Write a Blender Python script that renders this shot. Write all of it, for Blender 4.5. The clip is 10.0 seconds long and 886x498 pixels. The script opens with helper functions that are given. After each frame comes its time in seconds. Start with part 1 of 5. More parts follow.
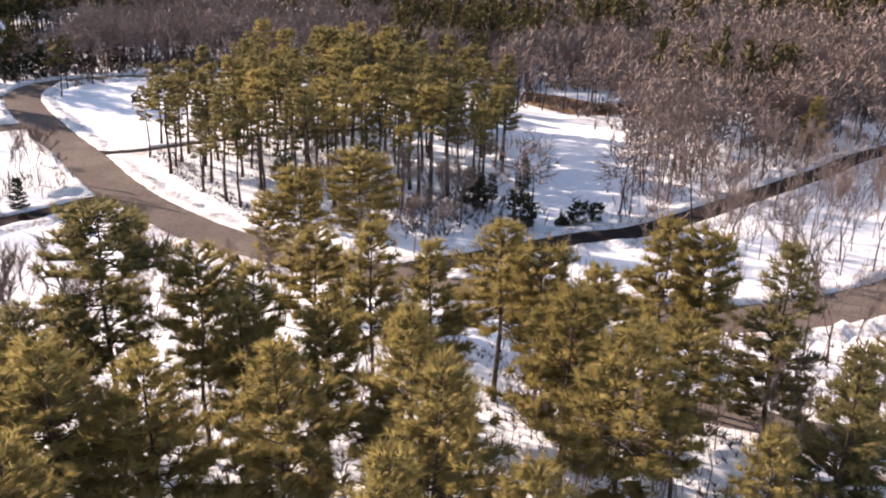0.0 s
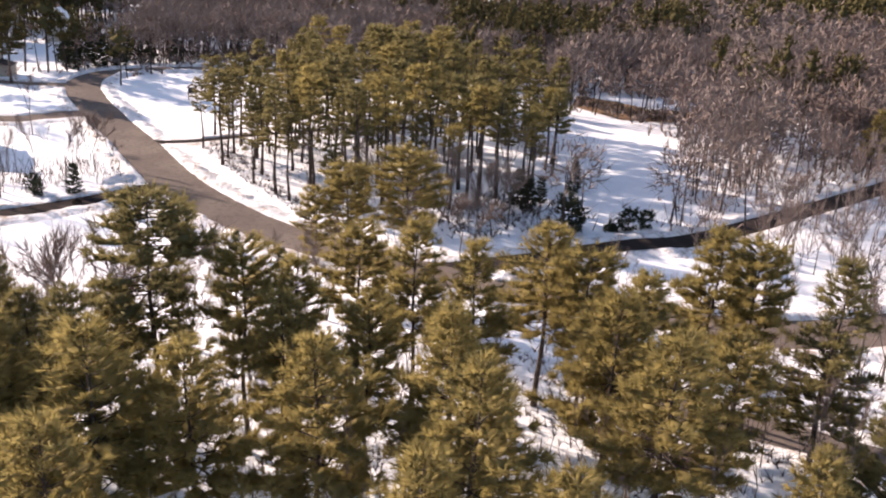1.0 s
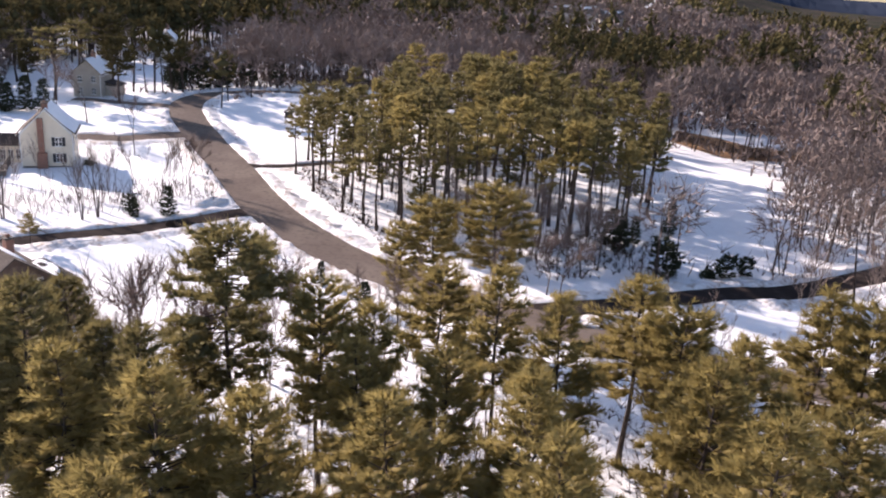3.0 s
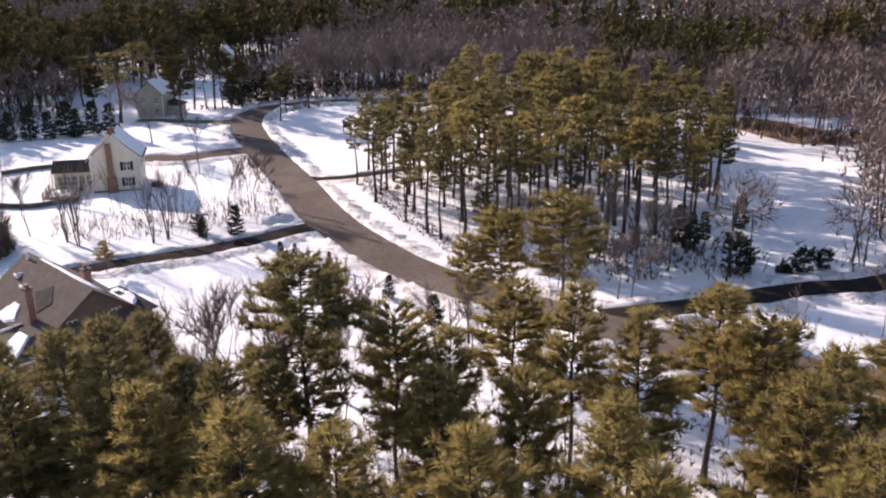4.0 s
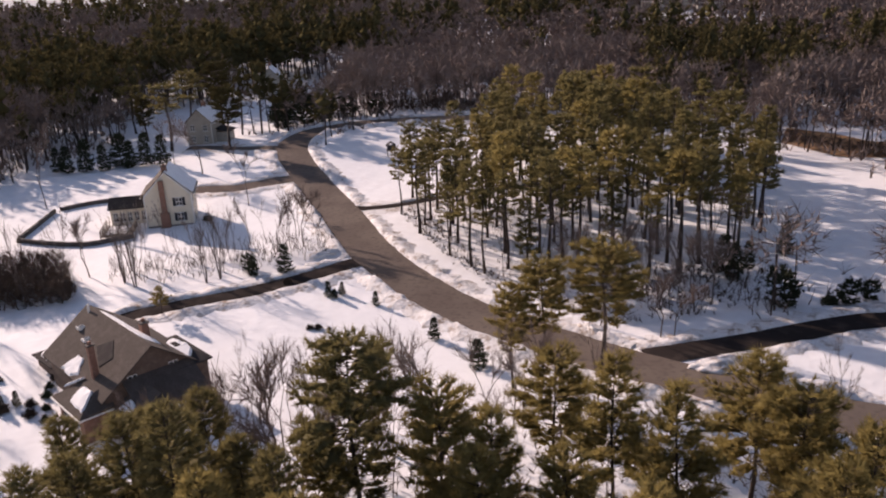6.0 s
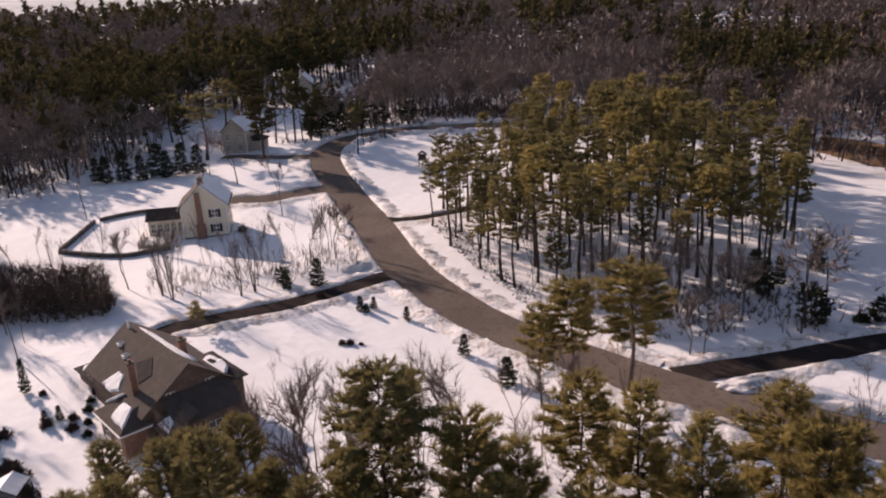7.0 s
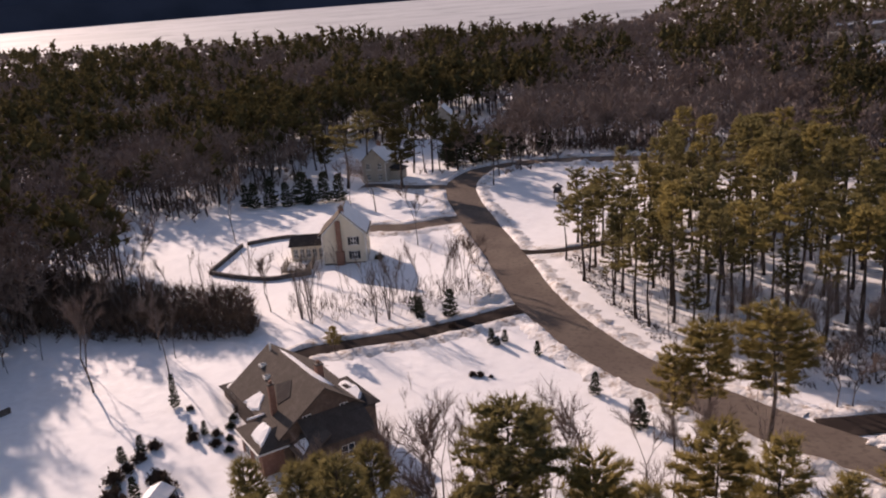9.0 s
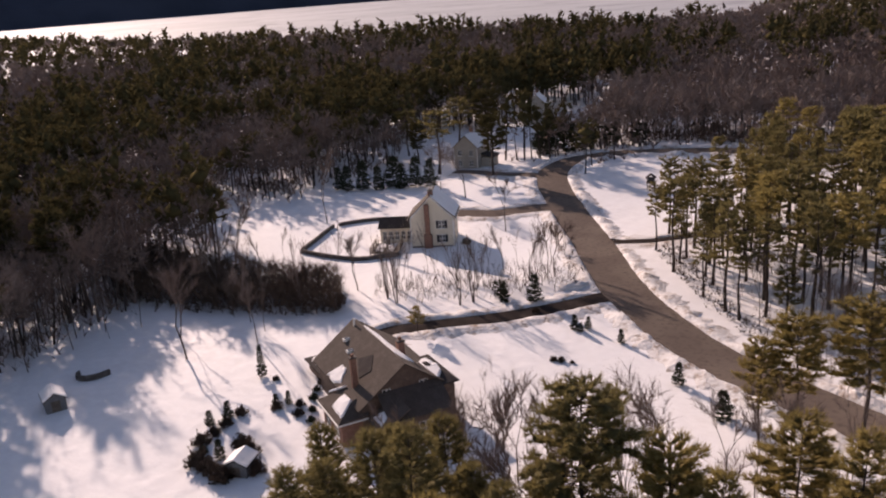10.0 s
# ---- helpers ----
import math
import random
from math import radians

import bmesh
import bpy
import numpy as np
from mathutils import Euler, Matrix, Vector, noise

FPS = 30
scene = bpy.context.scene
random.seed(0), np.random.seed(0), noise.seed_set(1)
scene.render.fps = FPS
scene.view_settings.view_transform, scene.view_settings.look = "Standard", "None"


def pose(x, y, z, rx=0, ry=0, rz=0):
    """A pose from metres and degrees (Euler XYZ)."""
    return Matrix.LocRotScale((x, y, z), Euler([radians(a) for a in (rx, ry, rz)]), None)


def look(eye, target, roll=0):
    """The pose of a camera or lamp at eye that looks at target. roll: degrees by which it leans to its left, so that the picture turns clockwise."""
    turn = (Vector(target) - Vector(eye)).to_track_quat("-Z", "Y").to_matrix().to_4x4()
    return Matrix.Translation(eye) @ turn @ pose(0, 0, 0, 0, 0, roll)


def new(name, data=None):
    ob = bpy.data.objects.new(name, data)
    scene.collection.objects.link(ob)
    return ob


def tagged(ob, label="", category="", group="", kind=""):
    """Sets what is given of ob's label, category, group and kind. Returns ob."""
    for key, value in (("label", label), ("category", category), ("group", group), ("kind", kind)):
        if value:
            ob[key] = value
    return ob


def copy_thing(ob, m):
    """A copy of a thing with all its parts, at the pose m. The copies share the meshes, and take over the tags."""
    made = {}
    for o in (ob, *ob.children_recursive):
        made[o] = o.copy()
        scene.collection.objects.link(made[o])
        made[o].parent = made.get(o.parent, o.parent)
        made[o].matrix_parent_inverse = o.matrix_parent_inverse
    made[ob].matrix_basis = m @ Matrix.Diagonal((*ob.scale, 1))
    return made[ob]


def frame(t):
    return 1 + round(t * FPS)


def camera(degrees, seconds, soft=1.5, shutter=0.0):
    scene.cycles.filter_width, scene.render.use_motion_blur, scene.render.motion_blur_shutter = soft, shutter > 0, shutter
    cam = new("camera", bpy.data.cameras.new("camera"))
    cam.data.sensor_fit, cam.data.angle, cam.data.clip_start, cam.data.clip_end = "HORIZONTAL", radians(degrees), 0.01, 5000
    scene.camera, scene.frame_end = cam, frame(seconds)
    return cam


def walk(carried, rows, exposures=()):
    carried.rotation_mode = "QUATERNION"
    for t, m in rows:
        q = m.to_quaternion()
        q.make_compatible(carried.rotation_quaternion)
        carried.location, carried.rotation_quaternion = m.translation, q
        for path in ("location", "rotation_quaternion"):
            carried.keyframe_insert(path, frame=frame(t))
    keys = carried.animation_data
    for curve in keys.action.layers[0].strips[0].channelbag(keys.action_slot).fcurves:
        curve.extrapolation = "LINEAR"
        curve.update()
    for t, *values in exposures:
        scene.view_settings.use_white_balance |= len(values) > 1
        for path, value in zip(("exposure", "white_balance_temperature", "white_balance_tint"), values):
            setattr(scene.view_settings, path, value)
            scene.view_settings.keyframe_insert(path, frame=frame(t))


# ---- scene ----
cam = camera(54.4, 10.0, soft=2.05)
PATH = [
    (0, (-2.042, 1.011, 33.071), (-2.037, 2.892, 32.392), 1.9),
    (0.5, (-1.974, 1.105, 32.707), (-2.034, 2.988, 32.035), 1.2),
    (1, (-2.011, 1.573, 32.709), (-2.113, 3.452, 32.029), 3.2),
    (1.5, (-1.631, 2.204, 32.44), (-1.778, 4.09, 31.79), 4.4),
    (2, (-1.69, 2.698, 32.307), (-1.914, 4.588, 31.692), 3.8),
    (3.3, (-2.292, 4.775, 33.728), (-2.607, 6.642, 33.084), 3.8),
    (3.5, (-2.466, 4.981, 33.872), (-2.791, 6.855, 33.256), 3.6),
    (4, (-3.008, 5.226, 34.703), (-3.454, 7.062, 34.047), -0.4),
    (4.5, (-2.748, 5.628, 35.799), (-3.233, 7.447, 35.121), 1.9),
    (5, (-2.781, 5.853, 37.112), (-3.293, 7.674, 36.463), 0.8),
    (5.5, (-2.605, 5.592, 38.36), (-3.137, 7.407, 37.71), -2.2),
    (6.8, (-2.069, 5.091, 42.258), (-2.657, 6.88, 41.583), -2.8),
    (7, (-2.003, 4.993, 42.481), (-2.625, 6.774, 41.815), -3.4),
    (7.5, (-2.024, 4.818, 43.191), (-2.7, 6.568, 42.499), -4.6),
    (8, (-1.623, 5.068, 43.725), (-2.342, 6.794, 43.016), -5.0),
    (8.5, (-1.82, 4.964, 43.807), (-2.584, 6.702, 43.178), -4.9),
    (9, (-2.007, 4.658, 43.237), (-2.914, 6.342, 42.653), -4.4),
    (9.5, (-1.743, 4.631, 42.731), (-2.775, 6.24, 42.144), -4.8),
    (10, (-1.027, 4.583, 42.194), (-2.117, 6.154, 41.607), -4.3),
]
walk(cam, [(t, look(eye, target, roll)) for t, eye, target, roll in PATH],
     [(0, 1.32, 6900, 21), (2, 1.22, 6750, 21), (3.5, 1.02, 6350, 22), (4.5, 0.64, 6750, 24), (5.5, 0.42, 6950, 26), (7.5, 0.2, 7250, 28), (10, 0.2, 7350, 29)])

# ---------------------------------------------------------------- light
SUN_AZ, SUN_EL = radians(152), radians(21.5)      # azimuth counted from +x towards +y
SUN_DIR = Vector((math.cos(SUN_AZ) * math.cos(SUN_EL), math.sin(SUN_AZ) * math.cos(SUN_EL), math.sin(SUN_EL)))
world = bpy.data.worlds.new("winter_sky")
scene.world = world
world.use_nodes = True
wt = world.node_tree
sky = wt.nodes.new("ShaderNodeTexSky")
sky.sky_type = 'NISHITA'
sky.sun_disc = False
sky.sun_elevation = SUN_EL
sky.sun_rotation = radians(90) - SUN_AZ + radians(360)
sky.air_density, sky.dust_density = 1.0, 0.7
wt.links.new(sky.outputs[0], wt.nodes["Background"].inputs[0])
wt.nodes["Background"].inputs[1].default_value = 0.10
sun_data = bpy.data.lights.new("sun", 'SUN')
sun_data.energy, sun_data.angle, sun_data.color = 5.0, radians(1.0), (1.0, 0.89, 0.78)
sun = new("sun", sun_data)
sun.matrix_world = look(SUN_DIR * 100, (0, 0, 0))

# ---------------------------------------------------------------- materials


def mat(name, base, rough=0.8, grain=(), bump=0.0, bump_scale=20.0, metal=0.0, spec=0.3, island=0.0, obj_random=0.0):
    """A principled surface. grain: (colour, noise scale, low, high) layers mixed over the base."""
    m = bpy.data.materials.new(name)
    m.use_nodes = True
    nt = m.node_tree
    p = nt.nodes["Principled BSDF"]
    p.inputs["Roughness"].default_value = rough
    p.inputs["Metallic"].default_value = metal
    p.inputs["Specular IOR Level"].default_value = spec
    geo = nt.nodes.new("ShaderNodeNewGeometry")
    rgb = nt.nodes.new("ShaderNodeRGB")
    rgb.outputs[0].default_value = (*base, 1)
    out = rgb.outputs[0]
    for colour, scale, low, high in grain:
        n = nt.nodes.new("ShaderNodeTexNoise")
        n.inputs["Scale"].default_value = scale
        n.inputs["Detail"].default_value = 5
        nt.links.new(geo.outputs["Position"], n.inputs["Vector"])
        r = nt.nodes.new("ShaderNodeMapRange")
        r.inputs[1].default_value, r.inputs[2].default_value = low, high
        nt.links.new(n.outputs["Fac"], r.inputs[0])
        mix = nt.nodes.new("ShaderNodeMix")
        mix.data_type = 'RGBA'
        nt.links.new(r.outputs[0], mix.inputs[0])
        nt.links.new(out, mix.inputs[6])
        mix.inputs[7].default_value = (*colour, 1)
        out = mix.outputs[2]
    if island or obj_random:
        info = nt.nodes.new("ShaderNodeObjectInfo")
        a = nt.nodes.new("ShaderNodeMath")
        a.operation = 'MULTIPLY_ADD'
        nt.links.new(geo.outputs["Random Per Island"], a.inputs[0])
        a.inputs[1].default_value = 2 * island
        a.inputs[2].default_value = 1 - island - obj_random
        b = nt.nodes.new("ShaderNodeMath")
        b.operation = 'MULTIPLY_ADD'
        nt.links.new(info.outputs["Random"], b.inputs[0])
        b.inputs[1].default_value = 2 * obj_random
        nt.links.new(a.outputs[0], b.inputs[2])
        hsv = nt.nodes.new("ShaderNodeHueSaturation")
        nt.links.new(b.outputs[0], hsv.inputs["Value"])
        nt.links.new(out, hsv.inputs["Color"])
        out = hsv.outputs[0]
    nt.links.new(out, p.inputs["Base Color"])
    if bump:
        n = nt.nodes.new("ShaderNodeTexNoise")
        n.inputs["Scale"].default_value = bump_scale
        n.inputs["Detail"].default_value = 6
        nt.links.new(geo.outputs["Position"], n.inputs["Vector"])
        bn = nt.nodes.new("ShaderNodeBump")
        bn.inputs["Strength"].default_value = 1.0
        bn.inputs["Distance"].default_value = bump
        nt.links.new(n.outputs["Fac"], bn.inputs["Height"])
        nt.links.new(bn.outputs[0], p.inputs["Normal"])
    return m


def leafy(m, share, tint):
    """Lets part of the light pass through thin needles or leaves."""
    nt = m.node_tree
    p, out = nt.nodes["Principled BSDF"], nt.nodes["Material Output"]
    tr = nt.nodes.new("ShaderNodeBsdfTranslucent")
    tr.inputs[0].default_value = (*tint, 1)
    mix = nt.nodes.new("ShaderNodeMixShader")
    mix.inputs[0].default_value = share
    nt.links.new(p.outputs[0], mix.inputs[1])
    nt.links.new(tr.outputs[0], mix.inputs[2])
    nt.links.new(mix.outputs[0], out.inputs[0])
    return m


SNOW = mat("snow", (0.86, 0.85, 0.85), 0.75, [((0.78, 0.765, 0.76), 0.05, 0.5, 0.8), ((0.90, 0.89, 0.89), 0.9, 0.4, 0.7)], 0.16, 0.45, spec=0.2)
ICE = mat("lake_ice", (0.40, 0.41, 0.43), 0.75, [((0.46, 0.47, 0.49), 0.004, 0.4, 0.6), ((0.30, 0.31, 0.34), 0.011, 0.55, 0.7)], spec=0.14)
BANK = mat("ploughed_snow", (0.72, 0.69, 0.67), 0.85, [((0.33, 0.25, 0.19), 0.7, 0.5, 0.68), ((0.85, 0.84, 0.83), 2.5, 0.45, 0.7)], 0.2, 1.8, spec=0.2)
ASPHALT = mat("sanded_asphalt", (0.145, 0.115, 0.098), 0.95, [((0.185, 0.15, 0.125), 0.15, 0.4, 0.7), ((0.105, 0.085, 0.073), 1.5, 0.5, 0.75)], 0.01, 30, spec=0.02)
WET = mat("driveway_asphalt", (0.036, 0.029, 0.027), 0.95, [((0.065, 0.052, 0.045), 0.5, 0.5, 0.72)], 0.01, 30, spec=0.01)
BARK = mat("pine_bark", (0.045, 0.032, 0.026), 0.9, [((0.075, 0.057, 0.047), 1.2, 0.45, 0.7)], 0.03, 9)
GREY_BARK = mat("grey_bark", (0.125, 0.10, 0.088), 0.9, [((0.17, 0.14, 0.125), 0.9, 0.45, 0.7)], 0.02, 9)
TWIG = mat("bare_twigs", (0.225, 0.176, 0.155), 0.9, [((0.175, 0.13, 0.113), 0.022, 0.42, 0.6), ((0.265, 0.216, 0.194), 0.09, 0.5, 0.75)], island=0.08, obj_random=0.1, spec=0.02)
NEEDLE = leafy(mat("pine_needles", (0.208, 0.165, 0.066), 0.7, [((0.245, 0.192, 0.076), 0.12, 0.45, 0.7)], island=0.14, obj_random=0.18, spec=0.06), 0.42, (0.38, 0.30, 0.11))
# Darker, greener copy of the pine needles; the dimmer light is painted into it.
SHADED_NEEDLE = leafy(mat("shaded_green_needles", (0.145, 0.126, 0.058), 0.7, [((0.175, 0.147, 0.064), 0.12, 0.45, 0.7)], island=0.16, obj_random=0.15, spec=0.06), 0.38, (0.26, 0.215, 0.09))
# Needles darkened in colour to show the backlit, shaded side of the woods.
BACKLIT_NEEDLE = leafy(mat("backlit_pine_needles", (0.08, 0.07, 0.034), 0.7, [((0.105, 0.086, 0.04), 0.03, 0.45, 0.7)], island=0.12, spec=0.0), 0.2, (0.10, 0.08, 0.035))
DARK_NEEDLE = mat("spruce_needles", (0.046, 0.052, 0.031), 0.8, island=0.3, spec=0.05)
BRUSH = mat("dry_brush", (0.11, 0.078, 0.06), 0.9, [((0.07, 0.05, 0.04), 0.12, 0.45, 0.62), ((0.17, 0.125, 0.10), 0.6, 0.55, 0.75)], island=0.15, spec=0.03)
WALLW = mat("cream_clapboard", (0.74, 0.66, 0.52), 0.7, [((0.66, 0.58, 0.45), 0.6, 0.45, 0.75)])
SHINGLE = mat("taupe_shingle", (0.105, 0.086, 0.074), 0.95, [((0.13, 0.107, 0.093), 1.2, 0.45, 0.7), ((0.08, 0.066, 0.058), 6, 0.5, 0.7)], 0.01, 25, spec=0.08)
DARKROOF = mat("dark_shingle", (0.05, 0.043, 0.042), 0.95, [((0.07, 0.062, 0.058), 1.5, 0.45, 0.7)], 0.01, 25, spec=0.06)
BRICK = mat("red_brick", (0.24, 0.125, 0.09), 0.9, [((0.30, 0.175, 0.13), 3, 0.45, 0.7)], 0.01, 14)
TRIMW = mat("white_trim", (0.78, 0.76, 0.72), 0.6)
GLASS = mat("window_glass", (0.03, 0.035, 0.04), 0.1, spec=0.6)
SHUTTER = mat("dark_shutter", (0.03, 0.03, 0.035), 0.6)
WOOD = mat("weathered_wood", (0.10, 0.078, 0.062), 0.85, [((0.15, 0.12, 0.10), 2.0, 0.45, 0.7)])
STONE = mat("field_stone", (0.09, 0.075, 0.067), 0.9, [((0.17, 0.148, 0.133), 1.5, 0.45, 0.7)], 0.04, 4)
MULCH = mat("leaf_litter", (0.34, 0.19, 0.095), 0.95, [((0.12, 0.08, 0.05), 0.5, 0.45, 0.7)], 0.05, 3)
FARWOOD = mat("far_forest", (0.05, 0.044, 0.036), 0.95, [((0.03, 0.036, 0.024), 0.01, 0.45, 0.6), ((0.075, 0.062, 0.055), 0.05, 0.45, 0.7)], spec=0.0)
# Wooded hills: the blue of distance haze is painted into their colour.
HILL = mat("haze_blue_hills", (0.045, 0.055, 0.08), 0.95, [((0.03, 0.038, 0.055), 0.004, 0.4, 0.7)], spec=0.0)
BLUE = mat("blue_cover", (0.06, 0.12, 0.35), 0.6)

# ---------------------------------------------------------------- mesh helpers


def mesh_ob(name, verts, faces, material, parent=None, label="", smooth=False):
    me = bpy.data.meshes.new(name)
    me.from_pydata([tuple(v) for v in verts], [], [tuple(f) for f in faces])
    me.materials.append(material)
    if smooth:
        me.shade_smooth()
    ob = new(name, me)
    ob.parent = parent
    return tagged(ob, label)


def part(name, bm, material, parent, label=""):
    me = bpy.data.meshes.new(name)
    bm.to_mesh(me)
    bm.free()
    me.materials.append(material)
    ob = new(name, me)
    ob.parent = parent
    return tagged(ob, label)


def bm_box(bm, x0, y0, z0, x1, y1, z1, bevel=0.0):
    made = bmesh.ops.create_cube(bm, size=1.0)["verts"]
    bmesh.ops.scale(bm, vec=(x1 - x0, y1 - y0, z1 - z0), verts=made)
    bmesh.ops.translate(bm, vec=((x0 + x1) / 2, (y0 + y1) / 2, (z0 + z1) / 2), verts=made)
    if bevel:
        edges = list({e for v in made for e in v.link_edges})
        bmesh.ops.bevel(bm, geom=edges, offset=bevel, segments=1, affect='EDGES')
    return bm


def box(x0, y0, z0, x1, y1, z1, bevel=0.0):
    return bm_box(bmesh.new(), x0, y0, z0, x1, y1, z1, bevel)


def smooth01(v):
    v = np.clip(v, 0.0, 1.0)
    return v * v * (3 - 2 * v)


# ---------------------------------------------------------------- terrain
LAKE_Z = -9.0


def height(x, y):
    """The lie of the land: nearly level round the road, falling to a lake in the north-west."""
    x, y = np.asarray(x, float), np.asarray(y, float)
    z = 1.4 * smooth01((y - 95) / 90)
    z = z + 0.35 * np.sin(x / 19 + 0.7) * np.sin(y / 23 + 0.4) + 0.25 * np.sin(x / 11 - y / 17)
    s = 0.098 * (x + 304) + 0.995 * (y - 652)            # beyond the near shore
    r = -(x + 190) - 0.10 * (y - 652)                     # west of the east shore
    z = z - 14 * smooth01((s + 130) / 130) * smooth01((r + 60) / 110)
    far = np.hypot(x, y - 50)
    z = z - 0.030 * np.maximum(far - 330, 0) * smooth01((x / np.maximum(y, 1) - 0.03) / 0.2) * (y > 0)
    z = z + 14 * smooth01((y - 700) / 500) * smooth01((x + 210) / 250) * (1 - smooth01((y - 1600) / 600)) * (1 - smooth01(x / np.maximum(y, 1) / 0.15))
    z = z + 3.0 * np.sin(x / 140) * np.cos(y / 170) * smooth01((far - 330) / 300) * (1 - smooth01((s + 200) / 200))
    return z + 8 * np.exp(-((x + 9) ** 2 + (y - 398) ** 2) / 3200)


def gz(x, y):
    return float(height(x, y))


def axis(lo, hi, c0, c1, step):
    mid = np.arange(c0, c1 + step, step)
    left, right, d = [], [], step
    p = c0
    while p > lo:
        d *= 1.22
        p -= d
        left.append(p)
    d, p = step, mid[-1]
    while p < hi:
        d *= 1.22
        p += d
        right.append(p)
    return np.array(left[::-1] + list(mid) + right)


gx, gy = axis(-4600, 4600, -170, 110, 2.0), axis(-4600, 4700, -10, 300, 2.0)
GX, GY = np.meshgrid(gx, gy)
GZ = height(GX, GY)
nx, ny = len(gx), len(gy)
idx = np.arange(nx * ny).reshape(ny, nx)
quads = np.stack([idx[:-1, :-1], idx[:-1, 1:], idx[1:, 1:], idx[1:, :-1]], -1).reshape(-1, 4)
ground = mesh_ob("ground", np.stack([GX, GY, GZ], -1).reshape(-1, 3), quads.tolist(), SNOW, smooth=True)
tagged(ground, "gently rolling ground under wind-smoothed white snow", "ground", kind="structure")

lake_xy = [(-180, 638), (-1400, 765), (-3850, 1010)] + [(3850 * math.cos(radians(q)), 3850 * math.sin(radians(q))) for q in range(164, 97, -6)]
lake = mesh_ob("water", [(x, y, LAKE_Z) for x, y in lake_xy], [tuple(range(len(lake_xy)))[::-1]], ICE)
tagged(lake, "wide frozen lake under pale grey ice and snow", "lake", kind="structure")


# ---------------------------------------------------------------- roads


def spline(points, step=1.5):
    """Points along a smooth curve through the given ones."""
    p = [Vector(q) for q in points]
    p = [2 * p[0] - p[1]] + p + [2 * p[-1] - p[-2]]
    out = []
    for a, b, c, d in zip(p, p[1:], p[2:], p[3:]):
        n = max(2, int((c - b).length / step))
        for i in range(n):
            t = i / n
            out.append(0.5 * ((2 * b) + (c - a) * t + (2 * a - 5 * b + 4 * c - d) * t * t + (3 * b - a - 3 * c + d) * t ** 3))
    out.append(p[-2])
    return out


def ribbon(line, width, lift):
    rows = []
    for i, q in enumerate(line):
        d = (line[min(i + 1, len(line) - 1)] - line[max(i - 1, 0)])
        n = Vector((-d.y, d.x)).normalized()
        row = []
        for u in (-0.5, -0.25, 0, 0.25, 0.5):
            w = width * (1 + 0.03 * math.sin(i * 0.7) + 0.02 * math.sin(i * 1.9 + u))
            v = q + n * (u * w)
            row.append((v.x, v.y, gz(v.x, v.y) + lift))
        rows.append(row)
    verts = [v for r in rows for v in r]
    faces = [(i * 5 + j, i * 5 + j + 5, i * 5 + j + 6, i * 5 + j + 1) for i in range(len(rows) - 1) for j in range(4)]
    return verts, faces


MAIN = [(-30, 203), (-55, 199.2), (-70, 195.2), (-79.5, 190), (-85.2, 181), (-84.5, 169.5), (-79.3, 158.5), (-70, 145.5), (-57.8, 128.8),
        (-45.5, 110.9), (-36.5, 101.2), (-27, 93.6), (-17, 88.2), (-8.5, 83.8), (2, 80.2), (14, 77.2), (28, 76.6), (44, 83), (60, 95)]
EAST = [(-6, 85.5), (4.5, 91.6), (14.7, 98.2), (23, 102), (38, 114.8), (56.5, 131.5), (70, 145), (95, 165)]
SIDE = [(-57, 130), (-53, 129.3), (-47.2, 132.1), (-42, 136.5), (-30, 144), (-15, 150)]
DRIVE_A = [(-43, 107.5), (-45.8, 104.6), (-49.8, 99.0), (-55.6, 92.7), (-62.2, 87.4), (-65.5, 84.0), (-65.8, 80.8), (-63.6, 78.4)]
DRIVE_B = [(-72, 146), (-75, 144), (-81, 138), (-86.5, 136.2), (-90, 134), (-93, 130)]
DRIVE_C = [(-82, 165), (-86, 165), (-95.5, 163.6), (-103, 164.5), (-107, 164)]
LOW = [(8, 62), (16, 59.5), (21, 57.8), (27, 55), (40, 52), (55, 52)]
ROADS = []
for nm, pts, w, lift, ma, lab in (
        ("road", MAIN, 6.5, 0.10, ASPHALT, "curving sanded grey-brown asphalt road between ploughed snowbanks"),
        ("road", EAST, 3.7, 0.09, WET, "narrow dark asphalt lane through the snow"),
        ("driveway", SIDE, 2.2, 0.085, WET, "narrow dark cleared driveway into the pine grove"),
        ("driveway", DRIVE_A, 3.3, 0.09, WET, "long dark cleared driveway to the shingled house"),
        ("driveway", DRIVE_B, 4.2, 0.09, ASPHALT, "brown cleared driveway beside the cream house"),
        ("driveway", DRIVE_C, 3.6, 0.09, ASPHALT, "short brown cleared driveway to the far house"),
        ("driveway", LOW, 4.0, 0.09, ASPHALT, "muddy brown track among bare trees")):
    line = spline(pts)
    ROADS.append((line, w))
    v, f = ribbon(line, w, lift)
    tagged(mesh_ob(nm, v, f, ma), lab, "road" if nm == "road" else "driveway", kind="structure")

ROAD_PTS = np.array([(q.x, q.y, w / 2) for line, w in ROADS for q in line])


def road_gap(x, y):
    """Distance from the nearest road's edge."""
    return float(np.min(np.hypot(ROAD_PTS[:, 0] - x, ROAD_PTS[:, 1] - y) - ROAD_PTS[:, 2]))


